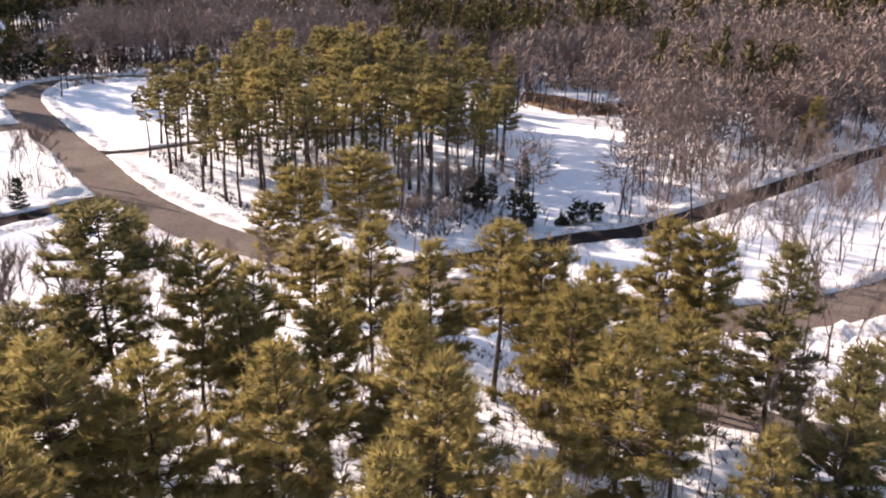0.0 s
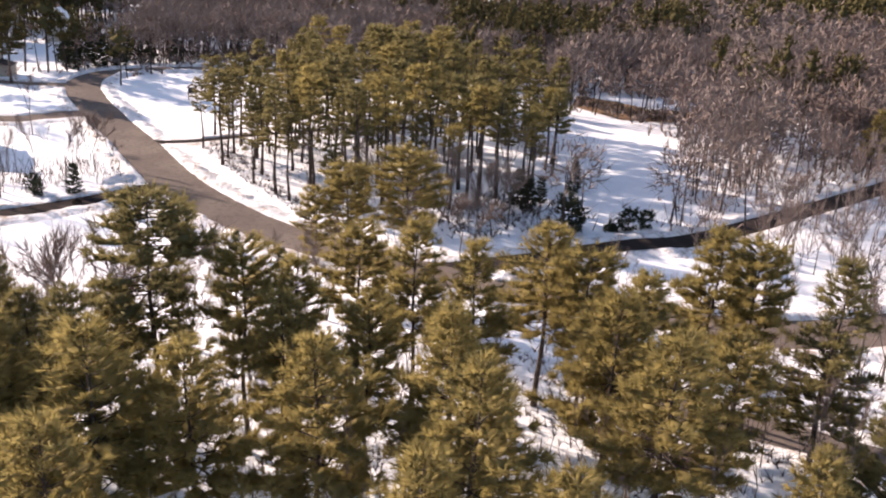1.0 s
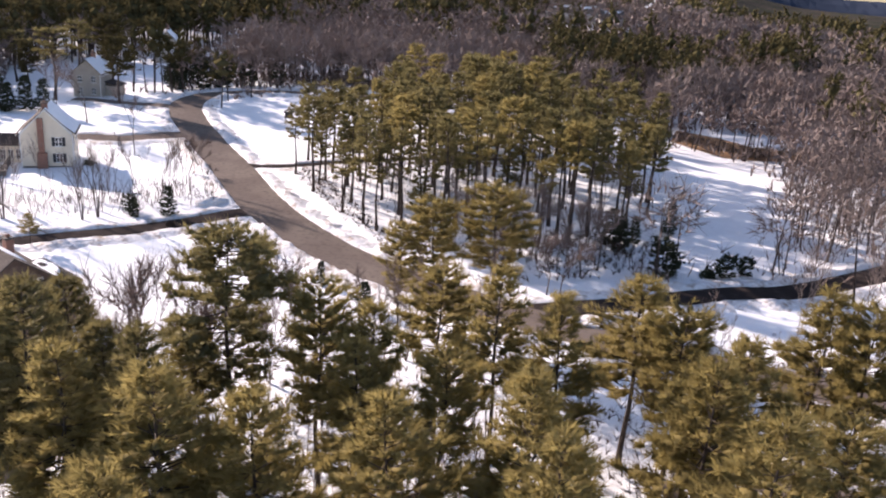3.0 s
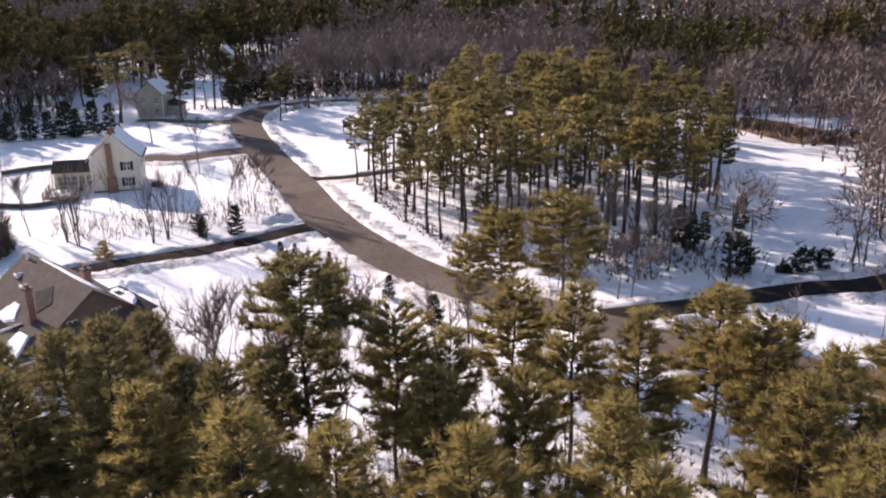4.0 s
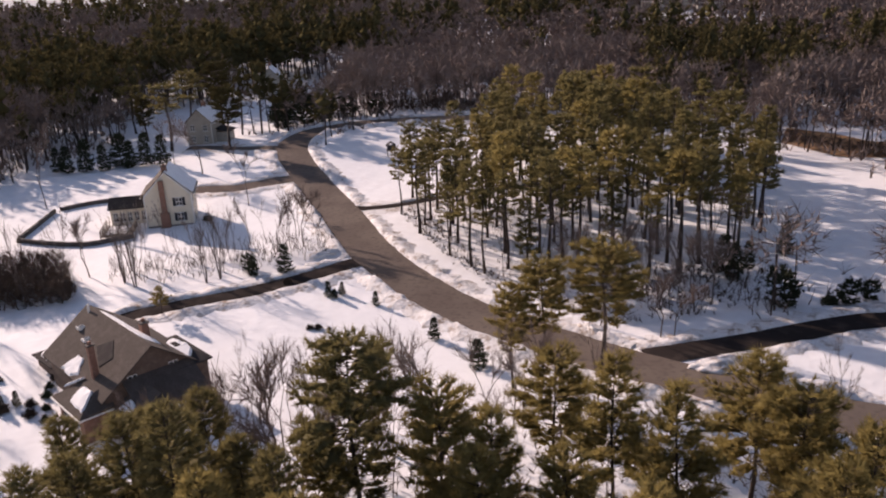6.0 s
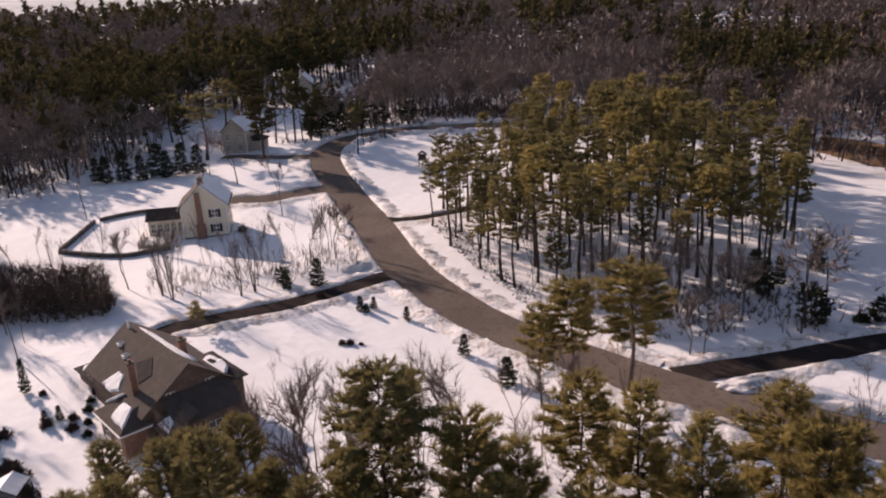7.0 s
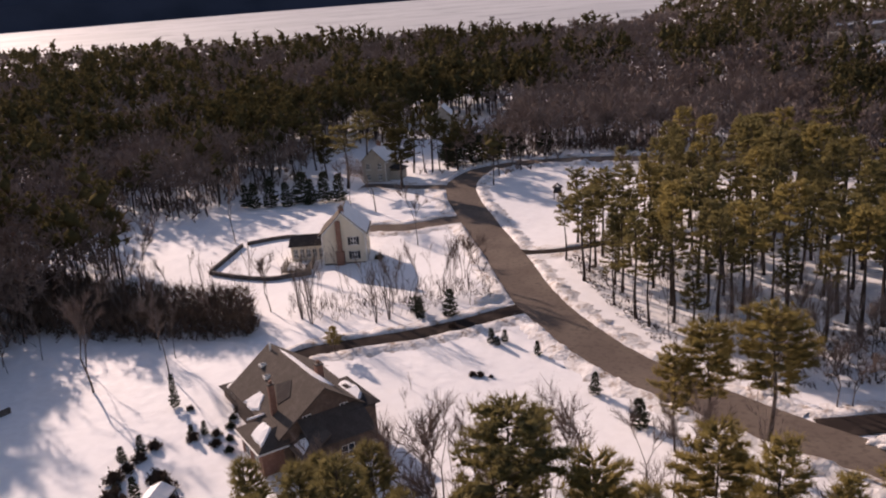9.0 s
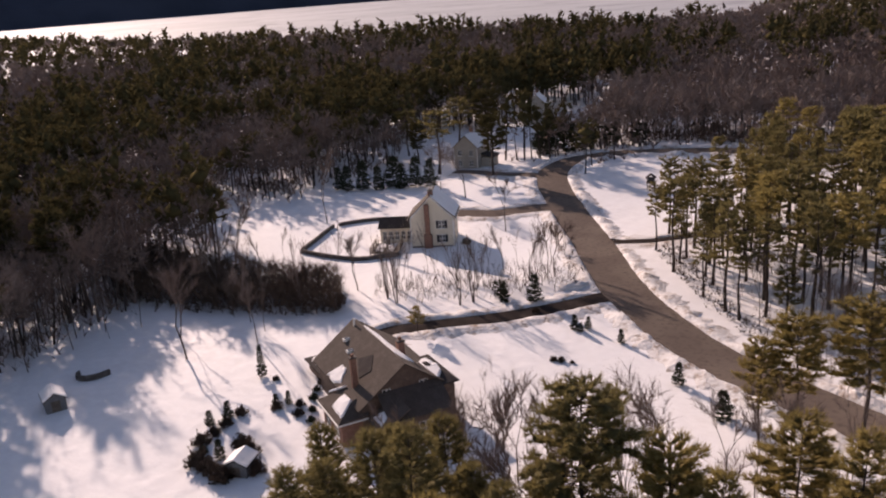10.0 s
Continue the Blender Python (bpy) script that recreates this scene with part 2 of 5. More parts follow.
def snowbank(line, width, side, rng, tall=0.55):
    """A lumpy ridge of ploughed snow along one edge, broken where other roads join."""
    verts, faces, last = [], [], None
    prof = [(0.0, -0.05), (0.3, 0.6), (0.8, 1.0), (1.5, 0.6), (2.6, -0.1)]
    offs, clear = [], []
    for i, q in enumerate(line):
        d = (line[min(i + 1, len(line) - 1)] - line[max(i - 1, 0)])
        offs.append(Vector((-d.y, d.x)).normalized() * side)
        mid = q + offs[i] * (width / 2 + 0.8)
        clear.append(road_gap(mid.x, mid.y) >= 0.45)
    for i, q in enumerate(line):
        n = offs[i]
        if not clear[i]:
            last = None
            continue
        near = min([abs(k - i) for k in range(i - 5, i + 6) if not 0 <= k < len(line) or not clear[k]] + [6])
        t = tall * max(0.12, 0.55 + 0.9 * noise.noise((q.x * 0.25, q.y * 0.25, side)) + 0.5 * rng.random())
        t *= 0.1 + 0.15 * near
        spread = 0.8 + 0.6 * rng.random()
        k = len(verts)
        for u, hgt in prof:
            v = q + n * (width / 2 - 0.15 + u * spread)
            verts.append((v.x, v.y, gz(v.x, v.y) + hgt * t * (0.8 + 0.4 * rng.random())))
        if last is not None:
            for j in range(4):
                faces.append((last + j, last + j + 1, k + j + 1, k + j))
        last = k
    return verts, faces


rng = random.Random(3)
for (line, w), tall in zip(ROADS, (0.75, 0.4, 0.3, 0.5, 0.35, 0.35, 0.3)):
    fine = spline([tuple(q) for q in line], 0.8)
    for side in (-1, 1):
        v, f = snowbank(fine, w, side, rng, tall)
        if f:
            tagged(mesh_ob("snowbank", v, f, BANK, smooth=True), "lumpy ploughed snowbank along the edge of the road", "snowbank", kind="structure")


# ---------------------------------------------------------------- trees: builders


class Heap:
    """Collects vertices and faces of one mesh."""

    def __init__(self):
        self.v, self.f, self.n = [], [], 0

    def add(self, v, f):
        self.v.append(np.asarray(v, float))
        self.f.append(np.asarray(f, int) + self.n)
        self.n += len(v)

    def mesh(self, name, material):
        v = np.concatenate(self.v)
        me = bpy.data.meshes.new(name)
        me.vertices.add(len(v))
        me.vertices.foreach_set("co", v.ravel())
        sizes = np.concatenate([np.full(len(f), f.shape[1]) for f in self.f])
        loops = np.concatenate([f.ravel() for f in self.f])
        me.loops.add(len(loops))
        me.loops.foreach_set("vertex_index", loops)
        me.polygons.add(len(sizes))
        me.polygons.foreach_set("loop_start", np.concatenate([[0], np.cumsum(sizes)[:-1]]))
        me.update(calc_edges=True)
        me.materials.append(material)
        return me


def tube(heap, points, radii, sides):
    """A tapering limb through the points, ending in a tip."""
    points = np.asarray(points, float)
    n = len(points)
    d = np.gradient(points, axis=0)
    d /= np.linalg.norm(d, axis=1)[:, None] + 1e-9
    ref = np.where(np.abs(d[:, 2:3]) > 0.9, np.array([[1.0, 0, 0]]), np.array([[0, 0, 1.0]]))
    a = np.cross(d, ref)
    a /= np.linalg.norm(a, axis=1)[:, None] + 1e-9
    b = np.cross(d, a)
    ang = np.arange(sides) * 2 * np.pi / sides
    ring = points[:, None] + np.asarray(radii)[:, None, None] * (a[:, None] * np.cos(ang)[None, :, None] + b[:, None] * np.sin(ang)[None, :, None])
    i, j = np.meshgrid(np.arange(n - 1), np.arange(sides), indexing="ij")
    j2 = (j + 1) % sides
    f = np.stack([i * sides + j, i * sides + j2, (i + 1) * sides + j2, (i + 1) * sides + j], -1).reshape(-1, 4)
    heap.add(ring.reshape(-1, 3), f)


def spikes(heap, centres, dirs, r, count, length, width, spread=0.8, up=0.25, faces=None):
    """Tufts: slim blades that fan out from each centre. faces: the way that the blades' flat sides look, if not at random."""
    c = np.repeat(centres, count, 0)
    d = np.repeat(dirs, count, 0)
    q = r.normal(size=c.shape)
    q /= np.linalg.norm(q, axis=1)[:, None]
    d = 0.75 * d + spread * q + np.array([0, 0, up])
    d /= np.linalg.norm(d, axis=1)[:, None]
    n = r.normal(size=c.shape)
    if faces is not None:
        n = np.repeat(faces, count, 0) + 0.28 * n
    side = np.cross(d, n)
    side /= np.linalg.norm(side, axis=1)[:, None] + 1e-9
    L = (length * (0.6 + 0.8 * r.random(len(c))))[:, None]
    W = (width * (0.7 + 0.6 * r.random(len(c))))[:, None]
    base = c - d * 0.15 * L
    v = np.stack([base - side * W * 0.5, base + side * W * 0.5, c + d * L], 1).reshape(-1, 3)
    heap.add(v, np.arange(len(v)).reshape(-1, 3))


def lobes(heap, c, A, B, C, r):
    """Dense hearts of foliage: low, uneven bipyramids with the given half axes."""
    n = len(c)
    ang = np.arange(6) * 1.0472
    k = 0.7 + 0.5 * r.random((n, 6))
    ring = c[:, None] + k[..., None] * (A[:, None] * np.cos(ang)[None, :, None] + B[:, None] * np.sin(ang)[None, :, None]) + C[:, None] * r.normal(size=(n, 6, 1)) * 0.25
    v = np.concatenate([ring, (c + C)[:, None], (c - 0.7 * C)[:, None]], 1).reshape(-1, 3)
    i = np.arange(6)
    f = np.concatenate([np.stack([i, (i + 1) % 6, np.full(6, 6)], -1), np.stack([(i + 1) % 6, i, np.full(6, 7)], -1)])
    heap.add(v, (f[None] + (np.arange(n) * 8)[:, None, None]).reshape(-1, 3))


def reach_of(style, u, R):
    """How far the limbs reach at the share u of a crown's height."""
    if style == "plume":
        return R * (1 - u) ** 0.78 * (0.70 + 0.30 * min(1, u / 0.2)) + 0.25
    if style == "dome":
        return R * (0.62 + 0.55 * math.sin(math.pi * (0.05 + 0.75 * u))) * (1 - u ** 5) ** 0.5 + 0.2
    if style == "cone":
        return R * (1 - u) ** 0.85 * (0.7 + 0.3 * min(1, u * 6)) + 0.15
    return R * math.sin(math.pi * (0.16 + 0.74 * u)) ** 0.8 + 0.2


def pine_meshes(seed, H, R, base, style="plume", lean=0.0, blades=9, blade=0.62, width=0.072, needle=None, step=0.8, trunk=1.0, gaps=0.14, twig=0.52, heart=1.15):
    """A white pine: a mast, whorls of limbs with side branchlets, and brushes of needles along them. base: the height of the lowest live limb."""
    r = np.random.default_rng(seed)
    wood, leaf = Heap(), Heap()
    zs = np.linspace(-0.4, H * 0.97, 9)
    mast = np.stack([lean * (zs / H) ** 2 + 0.14 * np.sin(zs * 0.5 + seed), 0.14 * np.cos(zs * 0.43 + seed * 2), zs], -1)
    tube(wood, mast, np.interp(zs, [-0.4, 0.5, H], [0.017 * H * trunk, 0.0135 * H * trunk, 0.02]), 6)
    up = np.array([0, 0, 1.0])

    def at(z):
        return np.array([np.interp(z, zs, mast[:, k]) for k in range(3)])

    z = base
    cs, ds, pads = [at(H * 0.985)[None]], [up[None]], []
    while z < H * 0.985:
        u = (z - base) / (H - base)
        reach = reach_of(style, u, R)
        k = 6 if style != "cone" else 7
        a0 = r.random() * 6.28
        for i in range(k):
            a = a0 + i * 6.28 / k + r.normal() * 0.22
            swell = 1.0 + (0.42 * noise.noise((math.cos(a) * 1.3, math.sin(a) * 1.3, z * 0.30 + seed * 7.7)) if style != "cone" else 0.0)
            if style != "cone" and r.random() < gaps * (1.2 - 0.7 * u):
                continue
            L = reach * swell * (0.72 + 0.42 * r.random())
            rise = -0.10 + {"dome": 0.12, "cone": 0.45}.get(style, 0.55) * u ** 1.6 + 0.06 * r.normal()
            out = np.array([math.cos(a), math.sin(a), 0])
            side = np.array([-out[1], out[0], 0])
            s = np.linspace(0, 1, 3)
            p = at(z + 0.14 * r.normal()) + out * (L * s)[:, None] + up * (L * (rise * s + 0.16 * s * s))[:, None]
            tube(wood, p, 0.042 * (L / 3) * (1 - 0.85 * s) + 0.008, 3)
            m = max(3, int(L / twig * 1.5))
            t = np.sort(0.26 + 0.76 * r.random(m) ** 0.8) if L > 1 else 0.15 + 0.85 * r.random(m)
            root = np.stack([np.interp(t, s, p[:, q]) for q in range(3)], -1)
            sign = np.where(np.arange(m) % 2 == 0, 1.0, -1.0)
            b = (0.38 * L * np.clip(1.1 - t, 0.05, 1) + 0.2) * (0.7 + 0.6 * r.random(m))
            dd = out * (0.75 + 0.2 * r.normal(size=m))[:, None] + side * (sign * (0.75 + 0.2 * r.normal(size=m)))[:, None] + up * (0.10 + 0.14 * r.normal(size=m))[:, None]
            dd /= np.linalg.norm(dd, axis=1)[:, None]
            n = max(2, int(0.45 * L / twig) + 1)
            for q in range(n):
                f = (q + 0.3 + 0.7 * r.random(m)) / n
                cs.append(root + dd * (b * f)[:, None] + r.normal(size=(m, 3)) * 0.07)
                ds.append(dd)
            if L > 0.8 and heart:
                q = np.array([np.interp(0.62, s, p[:, k2]) for k2 in range(3)])
                pads.append((q, (p[-1] - p[0]) * 0.26 * heart, side * 0.15 * L * heart, up * (0.05 * L + 0.05) * heart))
        z += step * (0.75 + 0.5 * r.random()) * (1.0 if u < 0.7 else 0.7)
    z = base * 0.35
    while z < base and style != "cone":
        a = r.random() * 6.28
        L = 0.5 + 1.1 * r.random()
        p = at(z) + np.array([[0, 0, 0], [math.cos(a) * L, math.sin(a) * L, -0.1 * L]])
        tube(wood, p, [0.025, 0.008], 3)
        z += 0.5 + 0.6 * r.random()
    cs, ds = np.concatenate(cs), np.concatenate(ds)
    if pads:
        lobes(leaf, *[np.array(q) for q in zip(*pads)], r)
    spikes(leaf, cs, ds, r, blades, blade, width, spread=0.6, up=0.35, faces=0.7 * ds + 0.5 * up + 0.6 * r.normal(size=ds.shape))
    return wood.mesh("trunk", BARK), leaf.mesh("crown", needle or NEEDLE)


def bare_meshes(seed, H, R, stems=1, fork=0.35, depth=4, twigs=5, thick=1.0, bark=None):
    """A leafless hardwood: forking limbs and fine twigs."""
    r = np.random.default_rng(seed)
    wood, fine = Heap(), Heap()
    tips, tdirs = [], []

    def grow(p, d, L, rad, left):
        n = 3 if left > 1 else 2
        pts = [p]
        for i in range(n):
            d = d + r.normal(size=3) * 0.065 + np.array([0, 0, 0.05])
            d /= np.linalg.norm(d)
            pts.append(pts[-1] + d * L / n)
        tube(wood, pts, np.linspace(rad, rad * 0.62, n + 1), 5 if left >= depth else 3)
        if left <= 2:
            for q in pts[1:]:
                tips.append(q)
                tdirs.append(d)
        if left == 0:
            return
        for i in range(2 if r.random() < 0.45 else 3):
            spread = 0.36 + 0.28 * r.random()
            q = r.normal(size=3)
            q -= d * q.dot(d)
            q /= np.linalg.norm(q)
            nd = d * math.cos(spread) + q * math.sin(spread)
            s = pts[-1] if i == 0 else pts[-1 - int(r.integers(0, 2))]
            grow(s, nd, L * (0.60 + 0.22 * r.random()), rad * 0.54, left - 1)

    for sidx in range(stems):
        a = r.random() * 6.28
        off = np.array([math.cos(a), math.sin(a), 0]) * (0.35 if stems > 1 else 0)
        d0 = np.array([math.cos(a) * (0.14 if stems > 1 else 0.04), math.sin(a) * (0.14 if stems > 1 else 0.04), 1.0])
        grow(off + np.array([0, 0, -0.4]), d0, H * fork * (0.85 + 0.3 * r.random()), 0.011 * H * thick, depth)
    spikes(fine, np.array(tips), np.array(tdirs), r, twigs, 0.085 * H, 0.045, spread=0.65, up=0.3)
    v = np.concatenate(wood.v)
    k = H / max(v[:, 2].max(), 0.1)
    for heap in (wood, fine):
        heap.v = [q * np.array([k * R, k * R, k]) for q in heap.v]
    return wood.mesh("trunk", bark or GREY_BARK), fine.mesh("twigs", TWIG)


def tree(name, meshes, label, category, group):
    """A tree's first specimen, parked at the origin until it is copied."""
    top = new(name)
    top.empty_display_size = 0.5
    for me, nm in zip(meshes, ("trunk", "crown")):
        ob = new(nm, me)
        ob.parent = top
    return tagged(top, label, category, group)


def plant(kind, x, y, scale=1.0, turn=None, wide=1.0):
    """One tree of a kind at a place; the first use is the specimen itself."""
    m = pose(x, y, gz(x, y) - 0.05, 0, 0, turn if turn is not None else rng.random() * 360)
    if kind["used"]:
        top = copy_thing(kind["top"], m)
    else:
        top = kind["top"]
        kind["used"] = True
    top.matrix_basis = m
    top.scale = (scale * wide, scale * wide, scale)
    return top


KINDS = []


def kind(name, meshes, label, category, group):
    KINDS.append({"top": tree(name, meshes, label, category, group), "used": False})
    return KINDS[-1]


PINE_LAB = "tall white pine with olive-green needle sprays in the snow"
NEAR_PINES = [kind("pine_tree", pine_meshes(10 + i, 18, R, b, style=st, step=sp, needle=nd), PINE_LAB, "pine tree", "pines in the near wood")
              for i, (R, b, st, sp, nd) in enumerate(((4.6, 7.5, "plume", 0.72, NEEDLE), (3.4, 7.5, "oval", 0.75, NEEDLE), (5.0, 7.0, "plume", 0.75, NEEDLE), (4.0, 6.5, "plume", 0.72, NEEDLE), (3.9, 3.5, "plume", 0.75, SHADED_NEEDLE), (4.6, 5.0, "plume", 0.75, SHADED_NEEDLE)))]
BIG_PINE = [kind("pine_tree", pine_meshes(30, 18.5, 2.9, 7.0, blades=9, blade=0.5, width=0.085, style="dome", step=0.70, needle=SHADED_NEEDLE), "large dark white pine with a layered crown on the snowy lawn", "pine tree", "pines in the near wood")]
# Most grove pines get the dimmed needle colour, though the species is the same.
GROVE_PINES = [kind("pine_tree", pine_meshes(50 + i, 17, R, b, blades=5, blade=0.64, width=0.19, style=st, step=1.0, trunk=1.3, gaps=0.3, twig=0.52, heart=1.25, needle=(SHADED_NEEDLE, NEEDLE)[i == 3]),
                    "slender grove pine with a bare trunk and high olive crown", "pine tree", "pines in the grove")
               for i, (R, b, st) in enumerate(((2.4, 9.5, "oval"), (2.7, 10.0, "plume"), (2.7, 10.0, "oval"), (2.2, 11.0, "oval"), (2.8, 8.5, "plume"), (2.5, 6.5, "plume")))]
# Yard-edge pines in the darkened backlit needle colour.
DARK_PINES = [kind("pine_tree", pine_meshes(62 + i, 17, 2.7, b, blades=5, blade=0.7, width=0.24, style="oval", needle=BACKLIT_NEEDLE, trunk=1.2, twig=0.62),
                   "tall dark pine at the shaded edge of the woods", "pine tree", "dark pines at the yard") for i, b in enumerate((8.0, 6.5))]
BARE = [kind("bare_tree", bare_meshes(70 + i, 13, R, stems=st, twigs=9, thick=1.05), "leafless grey hardwood tree with fine twigs", "bare tree", "bare trees")
        for i, (R, st) in enumerate(((0.8, 1), (0.95, 1), (0.7, 2), (0.9, 1), (0.75, 3)))]
THIN = [kind("bare_tree", bare_meshes(80 + i, 12, R, stems=1, depth=3, twigs=12, fork=0.5, thick=1.0), "thin straight leafless tree in the snow", "bare tree", "bare trees")
        for i, R in enumerate((0.6, 0.5, 0.7, 0.55))]
CLUMP = [kind("bare_tree", bare_meshes(86 + i, 11, 0.42, stems=4, depth=3, twigs=2, fork=0.55, thick=2.6), "clump of tall straight leafless stems in the snowy yard", "bare tree", "bare trees") for i in range(3)]
SAPLING = [kind("sapling", bare_meshes(90 + i, 6, 0.5, stems=5, depth=2, twigs=6, fork=0.5, thick=0.7), "clump of thin leafless saplings in the snow", "sapling", "saplings on the lawn") for i in range(3)]
EVERGREEN = [kind("evergreen_bush", pine_meshes(140 + i, 5.0, 2.2, 0.15, blades=5, blade=0.5, width=0.17, style="oval", needle=DARK_NEEDLE, step=0.5, gaps=0.1, twig=0.5),
                  "tall dense dark evergreen standing in the snow", "evergreen", "dark evergreens") for i in range(2)]
SPRUCE = [kind("spruce_tree", pine_meshes(110 + i, 5.5, 1.5, 0.3, blades=5, blade=0.34, width=0.13, style="cone", needle=DARK_NEEDLE, step=0.42, twig=0.4),
               "small dark conical spruce standing in the snow", "spruce tree", "small spruces") for i in range(2)]


def bush_meshes(seed, H, R, needle):
    r = np.random.default_rng(seed)
    wood, leaf = Heap(), Heap()
    cs, ds = [], []
    for i in range(34):
        a, e = r.random() * 6.28, 0.15 + 1.3 * r.random()
        d = np.array([math.cos(a) * math.cos(e), math.sin(a) * math.cos(e), math.sin(e)])
        L = np.array([R, R, H]) * (0.75 + 0.3 * r.random())
        s = np.linspace(0, 1, 3)
        p = d * L * s[:, None]
        tube(wood, p, 0.04 * (1 - 0.8 * s), 3)
        t = 0.3 + 0.7 * r.random(11)
        cs.append(p[-1] * t[:, None] + r.normal(size=(11, 3)) * 0.12 * R)
        ds.append(np.repeat(d[None], 11, 0))
    c = np.concatenate(cs)
    c[:, 2] = np.abs(c[:, 2])
    spikes(leaf, c, np.concatenate(ds), r, 6, 0.12 * (R + H), 0.04 * (R + H), faces=np.concatenate(ds))
    return wood.mesh("stems", BARK), leaf.mesh("crown", needle)


ROUND_BUSH = [kind("evergreen_bush", bush_meshes(130, 1.0, 0.9, DARK_NEEDLE), "dense dark evergreen bush standing in the snow", "bush", "evergreen bushes")]
DRY_BUSH = [kind("dry_bush", bush_meshes(131, 1.0, 0.9, BRUSH), "brown leafless garden bush in the snow", "bush", "dry bushes")]

# ---------------------------------------------------------------- trees: where they stand


def inside(poly, x, y):
    hit = False
    for (x0, y0), (x1, y1) in zip(poly, poly[1:] + poly[:1]):
        if (y0 > y) != (y1 > y) and x < (x1 - x0) * (y - y0) / (y1 - y0) + x0:
            hit = not hit
    return hit


LAWN_A = [(-46, 104), (-38, 98), (-20, 84), (-14, 76), (-20, 70), (-28, 64), (-40, 62), (-50, 62), (-52, 84), (-62, 84)]
YARD_B = [(-52, 118), (-47, 110), (-52, 103), (-75, 88), (-86, 96), (-108, 98), (-128, 112), (-140, 126), (-120, 142), (-100, 142), (-84, 140), (-74, 142)]
YARD_A = [(-52, 88), (-46, 60), (-50, 8), (-104, 8), (-103, 46), (-101, 60), (-88, 70), (-76, 84)]
LOOP = [(-55, 132), (-64, 146), (-74, 162), (-79, 175), (-76, 184), (-66, 191), (-52, 194), (-46, 188), (-52, 172), (-56, 150), (-46, 137)]
FIELD = [(8, 108), (9, 145), (13, 163), (18, 169), (27, 165), (29, 148), (25, 122), (20, 106), (12, 101)]
YARD_C = [(-88, 162), (-120, 158), (-132, 176), (-142, 206), (-128, 208), (-104, 178), (-90, 176)]
FIELD_FAR = [(16, 178), (17, 195), (28, 194), (46, 198), (40, 178), (28, 174)]
STRIP = [(3, 90), (14, 96), (22, 100), (30, 98), (30, 84), (16, 82), (4, 84)]
EASTWOOD = [(20, 104), (30, 112), (60, 140), (110, 170), (120, 60), (26, 62), (26, 84), (30, 100)]
NEARWOOD = [(-42, 22), (-46, 58), (-28, 62), (-18, 72), (0, 76), (26, 74), (60, 88), (60, 20)]
PATCHES = [[(-114, 410), (-80, 380), (-82, 371), (-116, 400)], [(-30, 372), (14, 372), (14, 408), (-30, 408)], [(-122, 200), (-112, 184), (-93, 184), (-92, 206), (-94, 217), (-106, 246), (-130, 246), (-128, 228)],
           [(-126, 260), (-104, 246), (-108, 234), (-130, 246)], [(-420, 520), (-380, 520), (-390, 480), (-420, 480)]]
GROVE = [(-49, 127), (-36, 113), (-25, 101), (-6, 93), (3, 108), (8, 122), (10, 140), (4, 158), (-12, 170), (-26, 174), (-40, 166), (-46, 150)]
SETTLED = [(-44, 112), (-36, 98), (-36, 40), (-100, 20), (-104, 62), (-112, 98), (-142, 126), (-122, 142), (-130, 160), (-88, 165), (-74, 147)]
GROVE_RIM = [(-58, 130), (-49, 120), (-36, 105), (-25, 97), (-6, 89), (12, 112), (15, 165), (4, 184), (-20, 194), (-50, 194), (-62, 150)]
BRUSHLAND = [(-76, 88), (-86, 69), (-98, 60), (-104, 74), (-112, 86), (-114, 98), (-86, 98)]
LAWN_EDGE = [(-50, 50), (-8, 50), (-4, 84), (-30, 98), (-48, 108)]
YARD_D = [(-84, 140), (-100, 141), (-128, 139), (-130, 158), (-120, 160), (-88, 163), (-76, 148)]
CLEAR = [LAWN_A, YARD_D, YARD_B, YARD_A, LOOP, FIELD, YARD_C, FIELD_FAR, STRIP]


def is_open(x, y, gap=1.0):
    return road_gap(x, y) < gap or any(inside(p, x, y) for p in CLEAR)


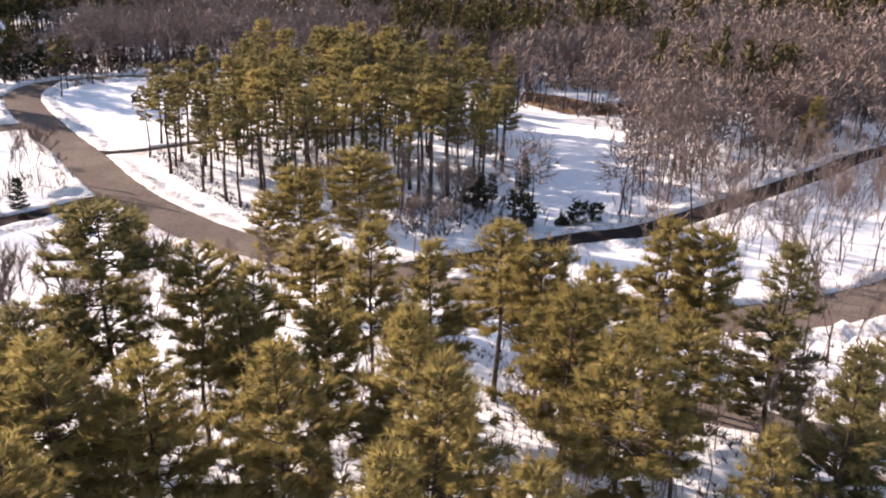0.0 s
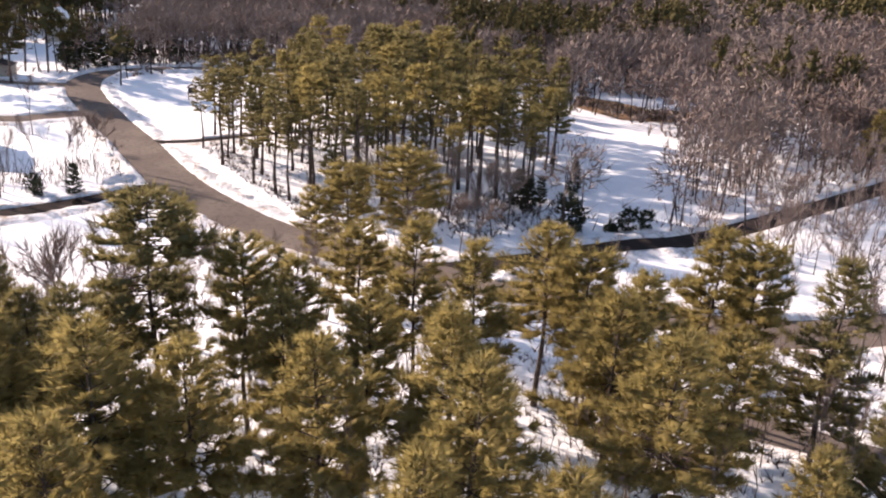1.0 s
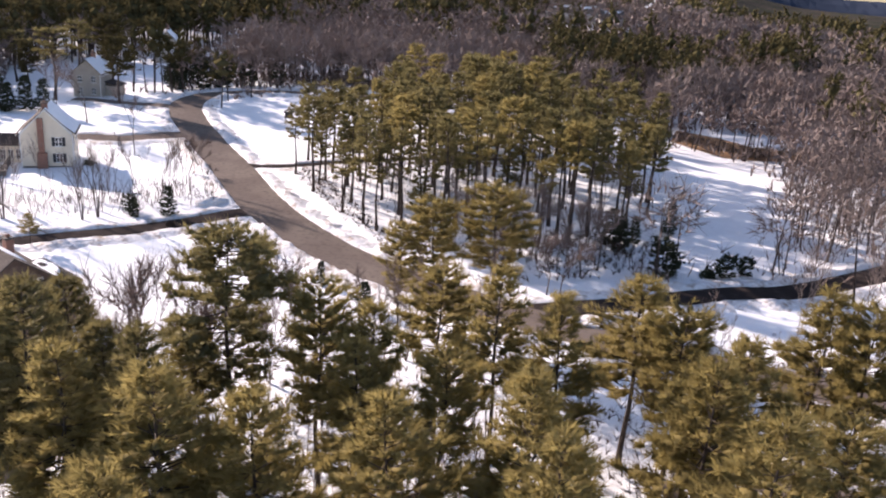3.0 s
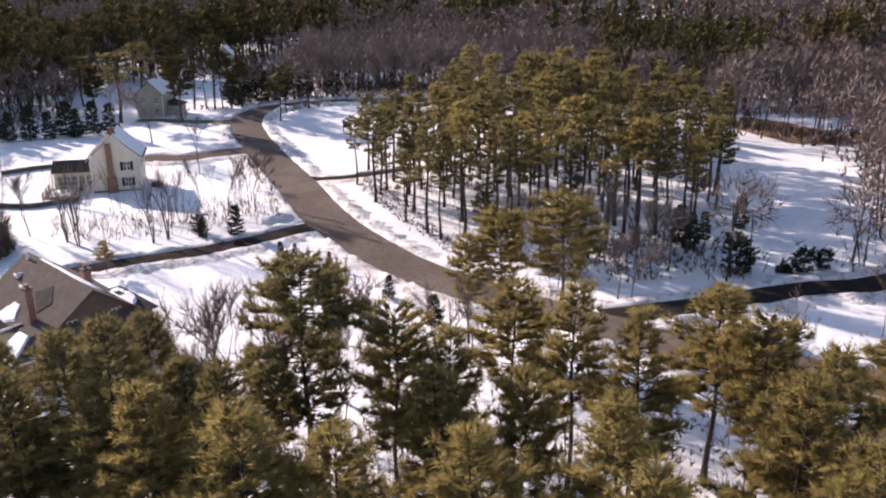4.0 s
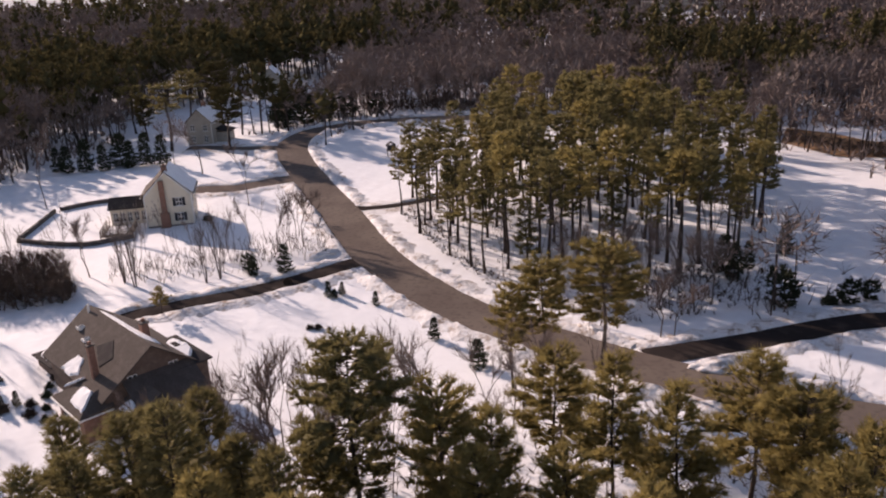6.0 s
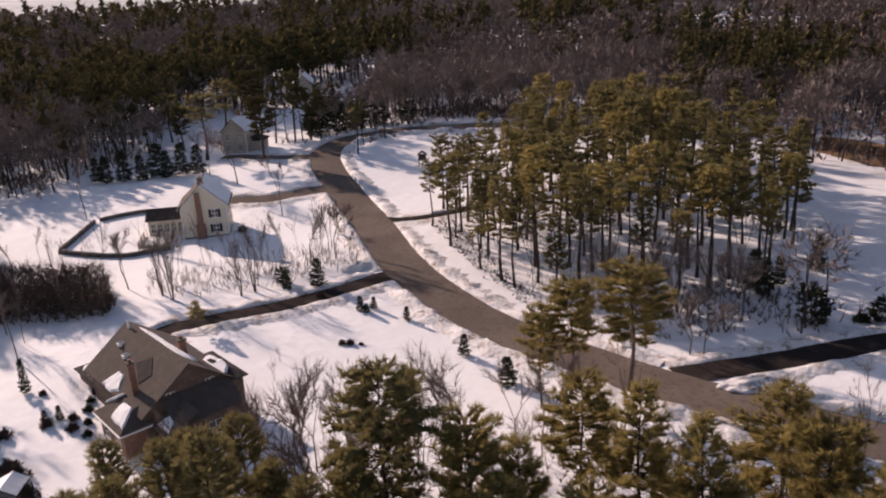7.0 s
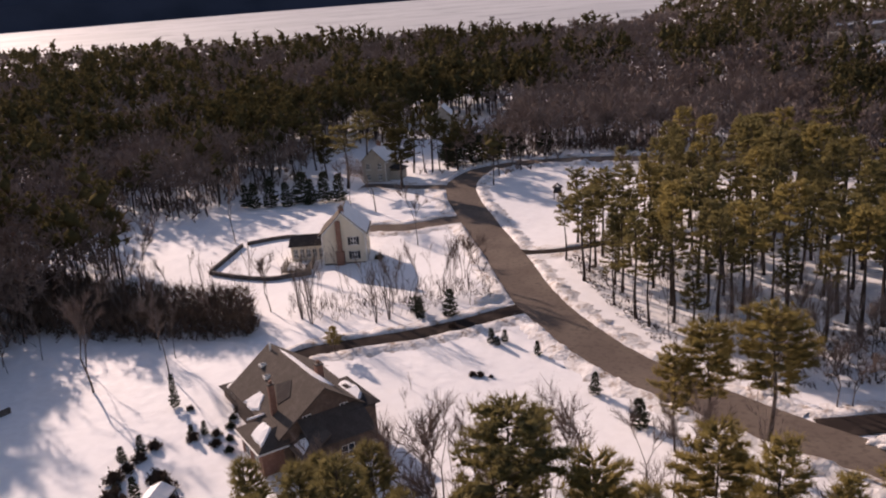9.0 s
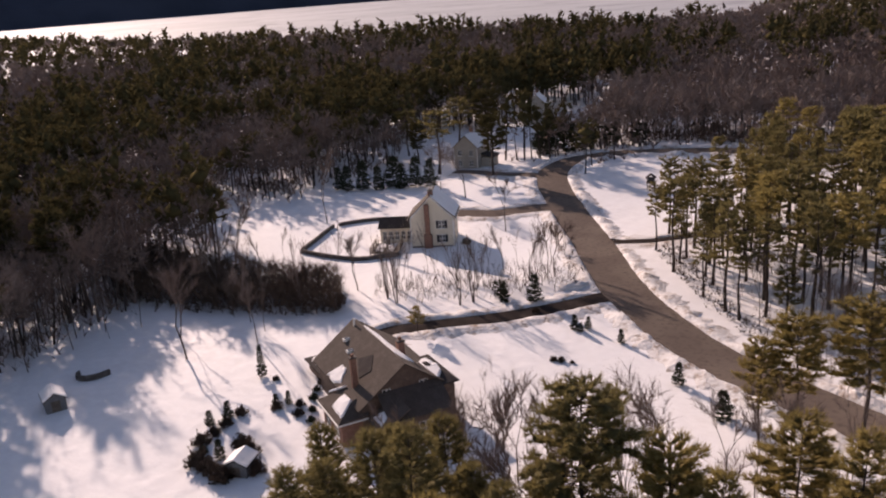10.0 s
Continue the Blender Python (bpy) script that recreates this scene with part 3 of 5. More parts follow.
# the near wood: crowns that stand out singly, as (x, y, kind, height of the tip, width)
for x, y, k, tip, wd in (
        (-11.1, 58.9, 1, 13.3, 1.15), (-6.7, 55.6, 0, 15.2, 1.0), (2.4, 58.8, 0, 14.6, 1.35), (-16.7, 49.3, 1, 15.0, 1.05),
        (-13.0, 47.8, 3, 15.0, 1.0), (8.2, 51.7, 2, 14.2, 1.2), (14.6, 60.6, 3, 14.5, 1.35), (16.8, 58.2, 1, 14.5, 1.0),
        (20.6, 53.3, 4, 15.5, 1.2), (5.7, 46.3, 2, 15.0, 1.2), (7.6, 39.8, 0, 15.4, 1.3), (-3.4, 41.3, 2, 15.5, 1.1),
        (-1.9, 35.0, 0, 15.5, 1.25), (-9.7, 37.9, 2, 15.0, 1.15), (-15.9, 37.4, 0, 14.5, 1.2), (-20.3, 36.5, 2, 15.5, 1.3),
        (-23.6, 40.8, 5, 15.0, 1.15), (-3.7, 29.0, 3, 15.0, 1.2), (19.7, 40.6, 4, 14.5, 1.2), (-13.2, 45.0, 0, 14.0, 1.0),
        (-31.0, 42.3, 5, 16.0, 1.25), (-34.0, 42.5, 5, 15.0, 1.2), (-31.8, 47.4, 5, 14.2, 1.2), (-28.0, 44.8, 5, 13.0, 1.1),
        (-26.5, 38.5, 0, 14.5, 1.2), (-38.0, 38.0, 5, 13.5, 1.2), (2.0, 30.0, 2, 14.0, 1.1), (12.5, 46.0, 1, 12.5, 1.1),
        (-8.5, 46.5, 1, 13.0, 1.0), (-2.6, 52.9, 3, 15.0, 1.1), (5.0, 55.5, 1, 14.0, 1.15), (7.0, 52.5, 3, 11.5, 1.0), (24.5, 46.5, 0, 12.5, 1.1), (-40.3, 44.2, 5, 13.0, 1.15), (-36.2, 40.2, 5, 13.5, 1.2), (-37.6, 49.0, 5, 11.5, 1.0), (-19.5, 30.5, 2, 14.0, 1.2), (13.0, 34.0, 0, 13.0, 1.1)):
    plant(NEAR_PINES[k], x, y, (tip - gz(x, y)) / 18, None, 0.86 * wd)
plant(BIG_PINE[0], -22.5, 49.4, 0.97, 40)
plant(NEAR_PINES[1], -25.3, 50.6, 0.55, 10, 1.0)
for x, y, tip, wd in ((-15.4, 79.0, 12.6, 1.1), (-10.0, 81.2, 13.8, 1.25), (-18.0, 76.6, 10.5, 0.9)):
    plant(NEAR_PINES[1], x, y, (tip - gz(x, y)) / 18, None, wd)

rng = random.Random(5)


def joined(name, label, stands):
    """Trees too many to count, in one thing: stands of (kind, x, y, scale)."""
    top = new(name)
    for nm, ma, which in (("trunks", GREY_BARK, 0), ("bare_crowns", TWIG, 1)):
        heap = Heap()
        for k, x, y, s in stands:
            me = [c for c in k["top"].children if c.name.startswith("trunk") == (which == 0)][0].data
            v = np.empty(len(me.vertices) * 3)
            me.vertices.foreach_get("co", v)
            v = v.reshape(-1, 3) * s
            a = rng.random() * 6.28
            v = np.stack([v[:, 0] * math.cos(a) - v[:, 1] * math.sin(a) + x, v[:, 0] * math.sin(a) + v[:, 1] * math.cos(a) + y, v[:, 2] + gz(x, y)], -1)
            n = 4 if which == 0 else 3
            f = np.empty(len(me.loops), dtype=int)
            me.loops.foreach_get("vertex_index", f)
            heap.add(v, f.reshape(-1, n))
        ob = new(nm, heap.mesh(nm, ma))
        ob.parent = top
        tagged(ob, kind="stuff")
    return tagged(top, label, "forest", kind="stuff")


def scatter(poly, count, kinds, low, high, apart, gap=1.2, avoid=(), ok=None, bulk=None):
    xs, ys = [p[0] for p in poly], [p[1] for p in poly]
    done, tries = [], 0
    while len(done) < count and tries < 20000:
        tries += 1
        x, y = rng.uniform(min(xs), max(xs)), rng.uniform(min(ys), max(ys))
        if not inside(poly, x, y) or road_gap(x, y) < gap or any(inside(p, x, y) for p in avoid):
            continue
        if any((x - a) ** 2 + (y - b) ** 2 < apart ** 2 for a, b in done):
            continue
        done.append((x, y))
        if bulk is not None:
            bulk.append((rng.choice(kinds), x, y, rng.uniform(low, high)))
            continue
        plant(rng.choice(kinds), x, y, rng.uniform(low, high) * (ok(x, y) if ok else 1.0))
    return done


scatter(NEARWOOD, 95, THIN + THIN + BARE[:1], 0.55, 0.95, 2.2, avoid=[LAWN_A, YARD_A])
EAST_BARE = []
scatter(EASTWOOD, 190, THIN + BARE[:2] + BARE[3:4], 0.6, 0.95, 2.3, avoid=[STRIP, FIELD], bulk=EAST_BARE)
scatter([(10, 150), (4, 160), (-12, 172), (-26, 177), (-20, 190), (4, 184), (14, 166)], 16, THIN + BARE[:2], 0.5, 0.8, 3.4, bulk=EAST_BARE)
scatter(EASTWOOD, 8, NEAR_PINES[3:4], 0.5, 0.75, 6, avoid=[STRIP, FIELD])

scatter([(14, 88), (24, 99), (40, 113), (62, 132), (62, 100), (34, 83), (20, 81)], 30, THIN, 0.6, 1.0, 2.6)
scatter([(6, 26), (6, 60), (16, 72), (50, 78), (50, 26)], 34, THIN + BARE[:2], 0.6, 1.0, 2.6)

# the grove inside the bend
rng = random.Random(11)
scatter([(-40, 164), (-26, 172), (-10, 168), (-8, 178), (-24, 186), (-42, 180)], 22, GROVE_PINES, 0.6, 0.9, 3.0, 1.5)
scatter(GROVE, 125, GROVE_PINES, 0.62, 1.0, 2.8, 1.5, avoid=[[(-20, 90), (-20, 103), (6, 112), (6, 90)]],
        ok=lambda x, y: 0.88 + 0.12 * float(smooth01((x + 45) / 30)))
scatter(GROVE, 62, THIN, 0.55, 1.0, 2.2, 1.5)
scatter([(-8, 90), (-20, 97), (-14, 106), (0, 112), (5, 106), (1, 94)], 12, BARE[1:4], 0.35, 0.7, 2.0)
scatter([(18, 104), (28, 120), (33, 150), (44, 150), (34, 112)], 12, THIN + BARE[:1], 0.6, 0.85, 3.0, 1.5)

# ---------------------------------------------------------------- far woods


def far_woods(name, seed, r0, r1, area, a0, a1, pines, blades, size, leaf_size, twig_width, heart, label):
    """Countless trees in a ring of land round the open ground, in one mesh a kind."""
    r = np.random.default_rng(seed)
    n = int(0.5 * radians(a1 - a0) * (r1 * r1 - r0 * r0) / area)
    rad = np.sqrt(r.random(n) * (r1 * r1 - r0 * r0) + r0 * r0)
    ang = np.radians(a0 + (a1 - a0) * r.random(n))
    x, y = rad * np.cos(ang), 5 + rad * np.sin(ang)
    z = height(x, y)
    keep = (z > LAKE_Z + 1)
    if r0 < 400:
        keep &= np.array([not is_open(a, b, 2.0) and not any(inside(p, a, b) for p in (GROVE, GROVE_RIM, SETTLED, LAWN_EDGE, BRUSHLAND, EASTWOOD, NEARWOOD)) for a, b in zip(x, y)])
    keep &= np.array([not any(inside(p, a, b) for p in PATCHES) for a, b in zip(x, y)])
    x, y, z = x[keep], y[keep], z[keep]
    patch = np.array([noise.noise((a * 0.010, b * 0.010, 1.0)) + 0.5 * noise.noise((a * 0.03, b * 0.03, 2.0)) for a, b in zip(x, y)])
    ever = patch + 0.30 * r.normal(size=len(x)) + 0.5 * smooth01((-66 - x) / 35) * smooth01((240 - y) / 100) - 1.0 * ((x > 22) & (y < 240) & (np.hypot(x - 52, y - 172) > 14)) > pines
    # hardwoods alone stand along the west side of the yard
    ever &= ~((x > -178) & (x < -122) & (y > 104) & (y < 172) & (r.random(len(x)) < 0.85))
    # and behind the far bend
    ever &= ~((x > -108) & (x < -15) & (y > 195) & (y < 280) & (r.random(len(x)) < 0.8))
    wood, twig, leaf = Heap(), Heap(), Heap()
    for green in (False, True):
        px, py, pz = x[ever == green], y[ever == green], z[ever == green]
        m = len(px)
        if not m:
            continue
        H = (15.5 if green else 13.0) * ((0.7 + 0.45 * r.random(m)) if r0 < 200 else (0.68 + 0.62 * r.random(m) ** 1.6))
        low = H * (0.50 if green else 0.34)
        R = (2.6 if green else 3.2) * (0.7 + 0.6 * r.random(m)) * size ** 0.4
        # trunks: three-sided tapering masts
        w = (0.12 + 0.09 * r.random(m)) * size ** 0.4 * (1.3 if green else 1.0)
        lx, ly = r.normal(size=m) * 0.7, r.normal(size=m) * 0.7
        ang = np.arange(3) * 2.094
        ring = np.stack([np.cos(ang), np.sin(ang)], -1)
        b0 = np.stack([px[:, None] + w[:, None] * ring[None, :, 0], py[:, None] + w[:, None] * ring[None, :, 1], np.repeat((pz - 0.5)[:, None], 3, 1)], -1)
        b1 = np.stack([(px + lx)[:, None] + 0.35 * w[:, None] * ring[None, :, 0], (py + ly)[:, None] + 0.35 * w[:, None] * ring[None, :, 1],
                       np.repeat((pz + H * (0.88 if green else 0.66))[:, None], 3, 1)], -1)
        v = np.concatenate([b0, b1], 1).reshape(-1, 3)
        base = (np.arange(m) * 6)[:, None, None]
        f = (np.array([[0, 1, 4, 3], [1, 2, 5, 4], [2, 0, 3, 5]])[None] + base).reshape(-1, 4)
        if r0 < 500:
            wood.add(v, f)
        k = int(blades * (1.3 if heart > 0.8 else 1.9)) if green else blades
        u = r.random((m, k)) ** (0.8 if not green else 1.0)
        prof = np.sin(np.pi * (0.16 + 0.8 * u)) ** 0.8
        a = r.random((m, k)) * 6.283
        rr = (np.sqrt(r.random((m, k))) if not green else 0.62 + 0.42 * r.random((m, k))) * prof * R[:, None]
        cz = pz[:, None] + low[:, None] + u * (H - low)[:, None]
        c = np.stack([px[:, None] + lx[:, None] * u + rr * np.cos(a), py[:, None] + ly[:, None] * u + rr * np.sin(a), cz], -1).reshape(-1, 3)
        d = np.stack([np.cos(a), np.sin(a), np.full_like(a, 0.25)], -1).reshape(-1, 3)
        if not green:
            # rounded heads of twigs that fan out from the middle of the crown
            el = np.arcsin(-0.25 + 1.25 * r.random((m, k)))
            q = 0.55 + 0.45 * r.random((m, k))
            d = np.stack([np.cos(a) * np.cos(el), np.sin(a) * np.cos(el), np.sin(el)], -1)
            c = np.stack([px + lx * 0.6, py + ly * 0.6, pz + low + 0.3 * (H - low)], -1)[:, None]
            c = (c + d * q[..., None] * np.stack([R, R, 0.62 * (H - low)], -1)[:, None]).reshape(-1, 3)
            d = d.reshape(-1, 3)
            # undergrowth round the foot
            n = max(2, k // 5)
            low_c = np.stack([np.repeat(px, n) + 2.4 * r.normal(size=m * n), np.repeat(py, n) + 2.4 * r.normal(size=m * n), np.repeat(pz, n) + 0.2 + 1.3 * r.random(m * n)], -1)
            c = np.concatenate([c, low_c])
            d = np.concatenate([d, np.repeat([[0.0, 0.0, 1.0]], m * n, 0)])
        d /= np.linalg.norm(d, axis=1)[:, None]
        if green:
            for frac, wide, tall in ((0.25, 0.5, 0.2), (0.58, 0.52, 0.22), (0.82, 0.26, 0.14)):
                q = np.stack([px + lx * frac, py + ly * frac, pz + low + frac * (H - low)], -1)
                turn = r.random(m) * 6.28
                ax = np.stack([np.cos(turn), np.sin(turn), np.zeros(m)], -1) * (R * wide * heart)[:, None]
                bx = np.stack([-np.sin(turn), np.cos(turn), np.zeros(m)], -1) * (R * wide * heart * 0.9)[:, None]
                lobes(leaf, q, ax, bx, np.array([[0, 0, 1.0]]) * ((H - low) * tall * heart)[:, None], r)
            spikes(leaf, c, d, r, 5, leaf_size, 0.40 * leaf_size, spread=0.8, faces=d + np.array([0, 0, 0.6]))
        else:
            spikes(twig, c, d, r, 4, 1.6 * size ** 0.4, 1.15 * twig_width, spread=0.8)
    top = new(name)
    for heap, nm, ma in ((wood, "trunks", BARK), (twig, "bare_crowns", TWIG), (leaf, "pine_crowns", BACKLIT_NEEDLE)):
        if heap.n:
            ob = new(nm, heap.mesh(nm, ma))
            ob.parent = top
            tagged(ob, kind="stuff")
    return tagged(top, label, "forest", kind="stuff")


far_woods("woods", 1, 60, 130, 14, 30, 180, 0.42, 40, 1.0, 0.8, 0.11, 0.8, "mixed woods of bare hardwoods and pines round the clearings")
far_woods("woods", 4, 130, 270, 14, 40, 178, 0.42, 26, 1.0, 1.1, 0.26, 1.0, "mixed woods of bare hardwoods and pines round the clearings")
far_woods("woods", 2, 270, 560, 28, 45, 174, 0.34, 9, 1.6, 2.0, 0.8, 1.1, "far mixed woods of bare hardwoods and pines in snow")
far_woods("woods", 3, 560, 1500, 210, 50, 172, 0.15, 6, 3.5, 3.4, 1.9, 1.2, "distant mixed forest stretching towards the lake")

# forest canopy and hills beyond
def canopy(name, r0, r1, a0, a1, rise, material, label, seed, n=90, rows=10, foot=-13.0):
    v, f = [], []
    for i in range(rows):
        u = i / (rows - 1)
        for j in range(n):
            a = radians(a0 + (a1 - a0) * j / (n - 1))
            q = r0 + (r1 - r0) * u
            x, y = q * math.cos(a), q * math.sin(a)
            h = rise * (0.15 + 0.85 * math.sin(math.pi * 0.5 * min(1, u * 1.1))) * (0.9 + 0.3 * noise.noise((a * 4, u, seed)) + 0.2 * noise.noise((a * 14, u * 3, seed)))
            v.append((x, y, (min(foot, gz(x, y) - 1)) if i == 0 else gz(x, y) + max(h, 2.0) + 4 * noise.noise((x * 0.02, y * 0.02, seed))))
    for i in range(rows - 1):
        for j in range(n - 1):
            f.append((i * n + j, i * n + j + 1, (i + 1) * n + j + 1, (i + 1) * n + j))
    ob = mesh_ob(name, v, f, material)
    return tagged(ob, label, "hills", kind="structure")


canopy("backdrop", 940, 4300, 35, 98, 24, FARWOOD, "dark wooded land rolling to the horizon", 3.0, 160, 30, 50.0)
canopy("backdrop", 4300, 4600, 40, 98, 88, HILL, "hills on the horizon, coloured blue for distance haze", 9.0, 160, 6)
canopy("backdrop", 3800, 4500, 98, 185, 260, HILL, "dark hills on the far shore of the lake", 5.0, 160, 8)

# a few tall leafless trees over the thicket
rng = random.Random(31)
scatter(BRUSHLAND, 18, BARE[:1] + THIN, 0.6, 1.0, 4.0)
scatter([(-98, 50), (-104, 74), (-116, 86), (-130, 84), (-130, 60), (-112, 44)], 40, BARE[:2] + THIN + THIN, 0.9, 1.25, 3.2, bulk=EAST_BARE)
scatter([(-98, 50), (-104, 74), (-116, 86), (-130, 84), (-130, 60), (-112, 44)], 9, DARK_PINES, 0.8, 1.05, 5.0)
joined("woods", "woods of thin leafless trees round the fields", EAST_BARE)

# ---------------------------------------------------------------- houses


def slab(points, thick):
    """A flat roof or snow slab: a polygon given by its corners, thickened upwards."""
    b = bmesh.new()
    face = b.faces.new([b.verts.new(p) for p in points])
    ext = bmesh.ops.extrude_face_region(b, geom=[face])
    bmesh.ops.translate(b, vec=(0, 0, thick), verts=[q for q in ext["geom"] if isinstance(q, bmesh.types.BMVert)])
    bmesh.ops.recalc_face_normals(b, faces=b.faces)
    return b


def blob(points, thick, seed):
    """A soft-edged patch of snow lying on a plane through the first three points."""
    r = random.Random(seed)
    c = sum((Vector(p) for p in points), Vector()) / len(points)
    b = bmesh.new()
    rim, top = [], []
    for p, q in zip(points, points[1:] + points[:1]):
        for k in range(4):
            v = Vector(p).lerp(Vector(q), k / 4)
            v = c + (v - c) * r.uniform(0.86, 1.06)
            rim.append(b.verts.new(v))
            top.append(b.verts.new(c + (v - c) * 0.86 + Vector((0, 0, thick * r.uniform(0.7, 1.0)))))
    n = len(rim)
    for i in range(n):
        j = (i + 1) % n
        b.faces.new((rim[i], rim[j], top[j], top[i]))
    mid = b.verts.new(c + Vector((0, 0, thick)))
    for i in range(n):
        b.faces.new((top[i], top[(i + 1) % n], mid))
    return b


def gable_body(top, x0, x1, y0, y1, low, eave, ridge, wall):
    """Walls under a roof whose ridge runs along local y."""
    b = bmesh.new()
    pts = [(x0, low), (x1, low), (x1, eave), ((x0 + x1) / 2, ridge), (x0, eave)]
    front = [b.verts.new((x, y0, z)) for x, z in pts]
    back = [b.verts.new((x, y1, z)) for x, z in pts]
    b.faces.new(front)
    b.faces.new(back[::-1])
    for i in range(5):
        j = (i + 1) % 5
        b.faces.new((front[j], front[i], back[i], back[j]))
    return part("wall", b, wall, top)


def window(top, x, y, z, w, h, along="x", shutters=False, out=-1):
    """A sash window on a wall: casing, four panes and, if asked, louvred shutters."""
    def put(x0, x1, z0, z1, d0, d1):
        if along == "x":
            return box(x + x0, y + min(out * d0, out * d1), z + z0, x + x1, y + max(out * d0, out * d1), z + z1)
        return box(x + min(out * d0, out * d1), y + x0, z + z0, x + max(out * d0, out * d1), y + x1, z + z1)
    win = part("window", put(-w / 2, w / 2, -h / 2, h / 2, -0.05, 0.03), TRIMW, top)
    for i in (-1, 1):
        for j in (-1, 1):
            cx, cz = i * w / 4, j * h / 4
            part("pane", put(cx - w / 4 + 0.06, cx + w / 4 - 0.06, cz - h / 4 + 0.06, cz + h / 4 - 0.06, 0.03, 0.05), GLASS, win)
    part("sill", put(-w / 2 - 0.08, w / 2 + 0.08, -h / 2 - 0.08, -h / 2, 0.0, 0.12), TRIMW, win)
    if shutters:
        for i in (-1, 1):
            c = i * (w / 2 + 0.24)
            part("shutter", put(c - 0.22, c + 0.22, -h / 2, h / 2, 0.0, 0.06), SHUTTER, top)
    return win


def chimney(top, x0, y0, x1, y1, z0, z1):
    c = part("chimney", box(x0, y0, z0, x1, y1, z1, 0.03), BRICK, top, "tall red brick chimney")
    part("cap", box(x0 - 0.08, y0 - 0.08, z1, x1 + 0.08, y1 + 0.08, z1 + 0.16, 0.02), STONE, c)
    part("flue", box((x0 + x1) / 2 - 0.15, (y0 + y1) / 2 - 0.15, z1 + 0.16, (x0 + x1) / 2 + 0.15, (y0 + y1) / 2 + 0.15, z1 + 0.45, 0.02), BRICK, c)
    return c


def clapboards(top, x0, x1, y, z0, z1, out, wall, peak=None):
    """Lapped boards on a gable wall, each one a slim wedge."""
    b = bmesh.new()
    z = z0
    while z < (peak or z1):
        if peak and z > z1:
            k = (z - z1) / (peak - z1)
            a, c = x0 + (x1 - x0) / 2 * k, x1 - (x1 - x0) / 2 * k
        else:
            a, c = x0, x1
        if c - a > 0.3:
            vs = [b.verts.new(p) for p in ((a, y, z), (c, y, z), (c, y + out * 0.03, z), (a, y + out * 0.03, z), (a, y + out * 0.004, z + 0.15), (c, y + out * 0.004, z + 0.15))]
            b.faces.new((vs[0], vs[1], vs[2], vs[3]))
            b.faces.new((vs[3], vs[2], vs[5], vs[4]))
        z += 0.15
    return part("cladding", b, wall, top)


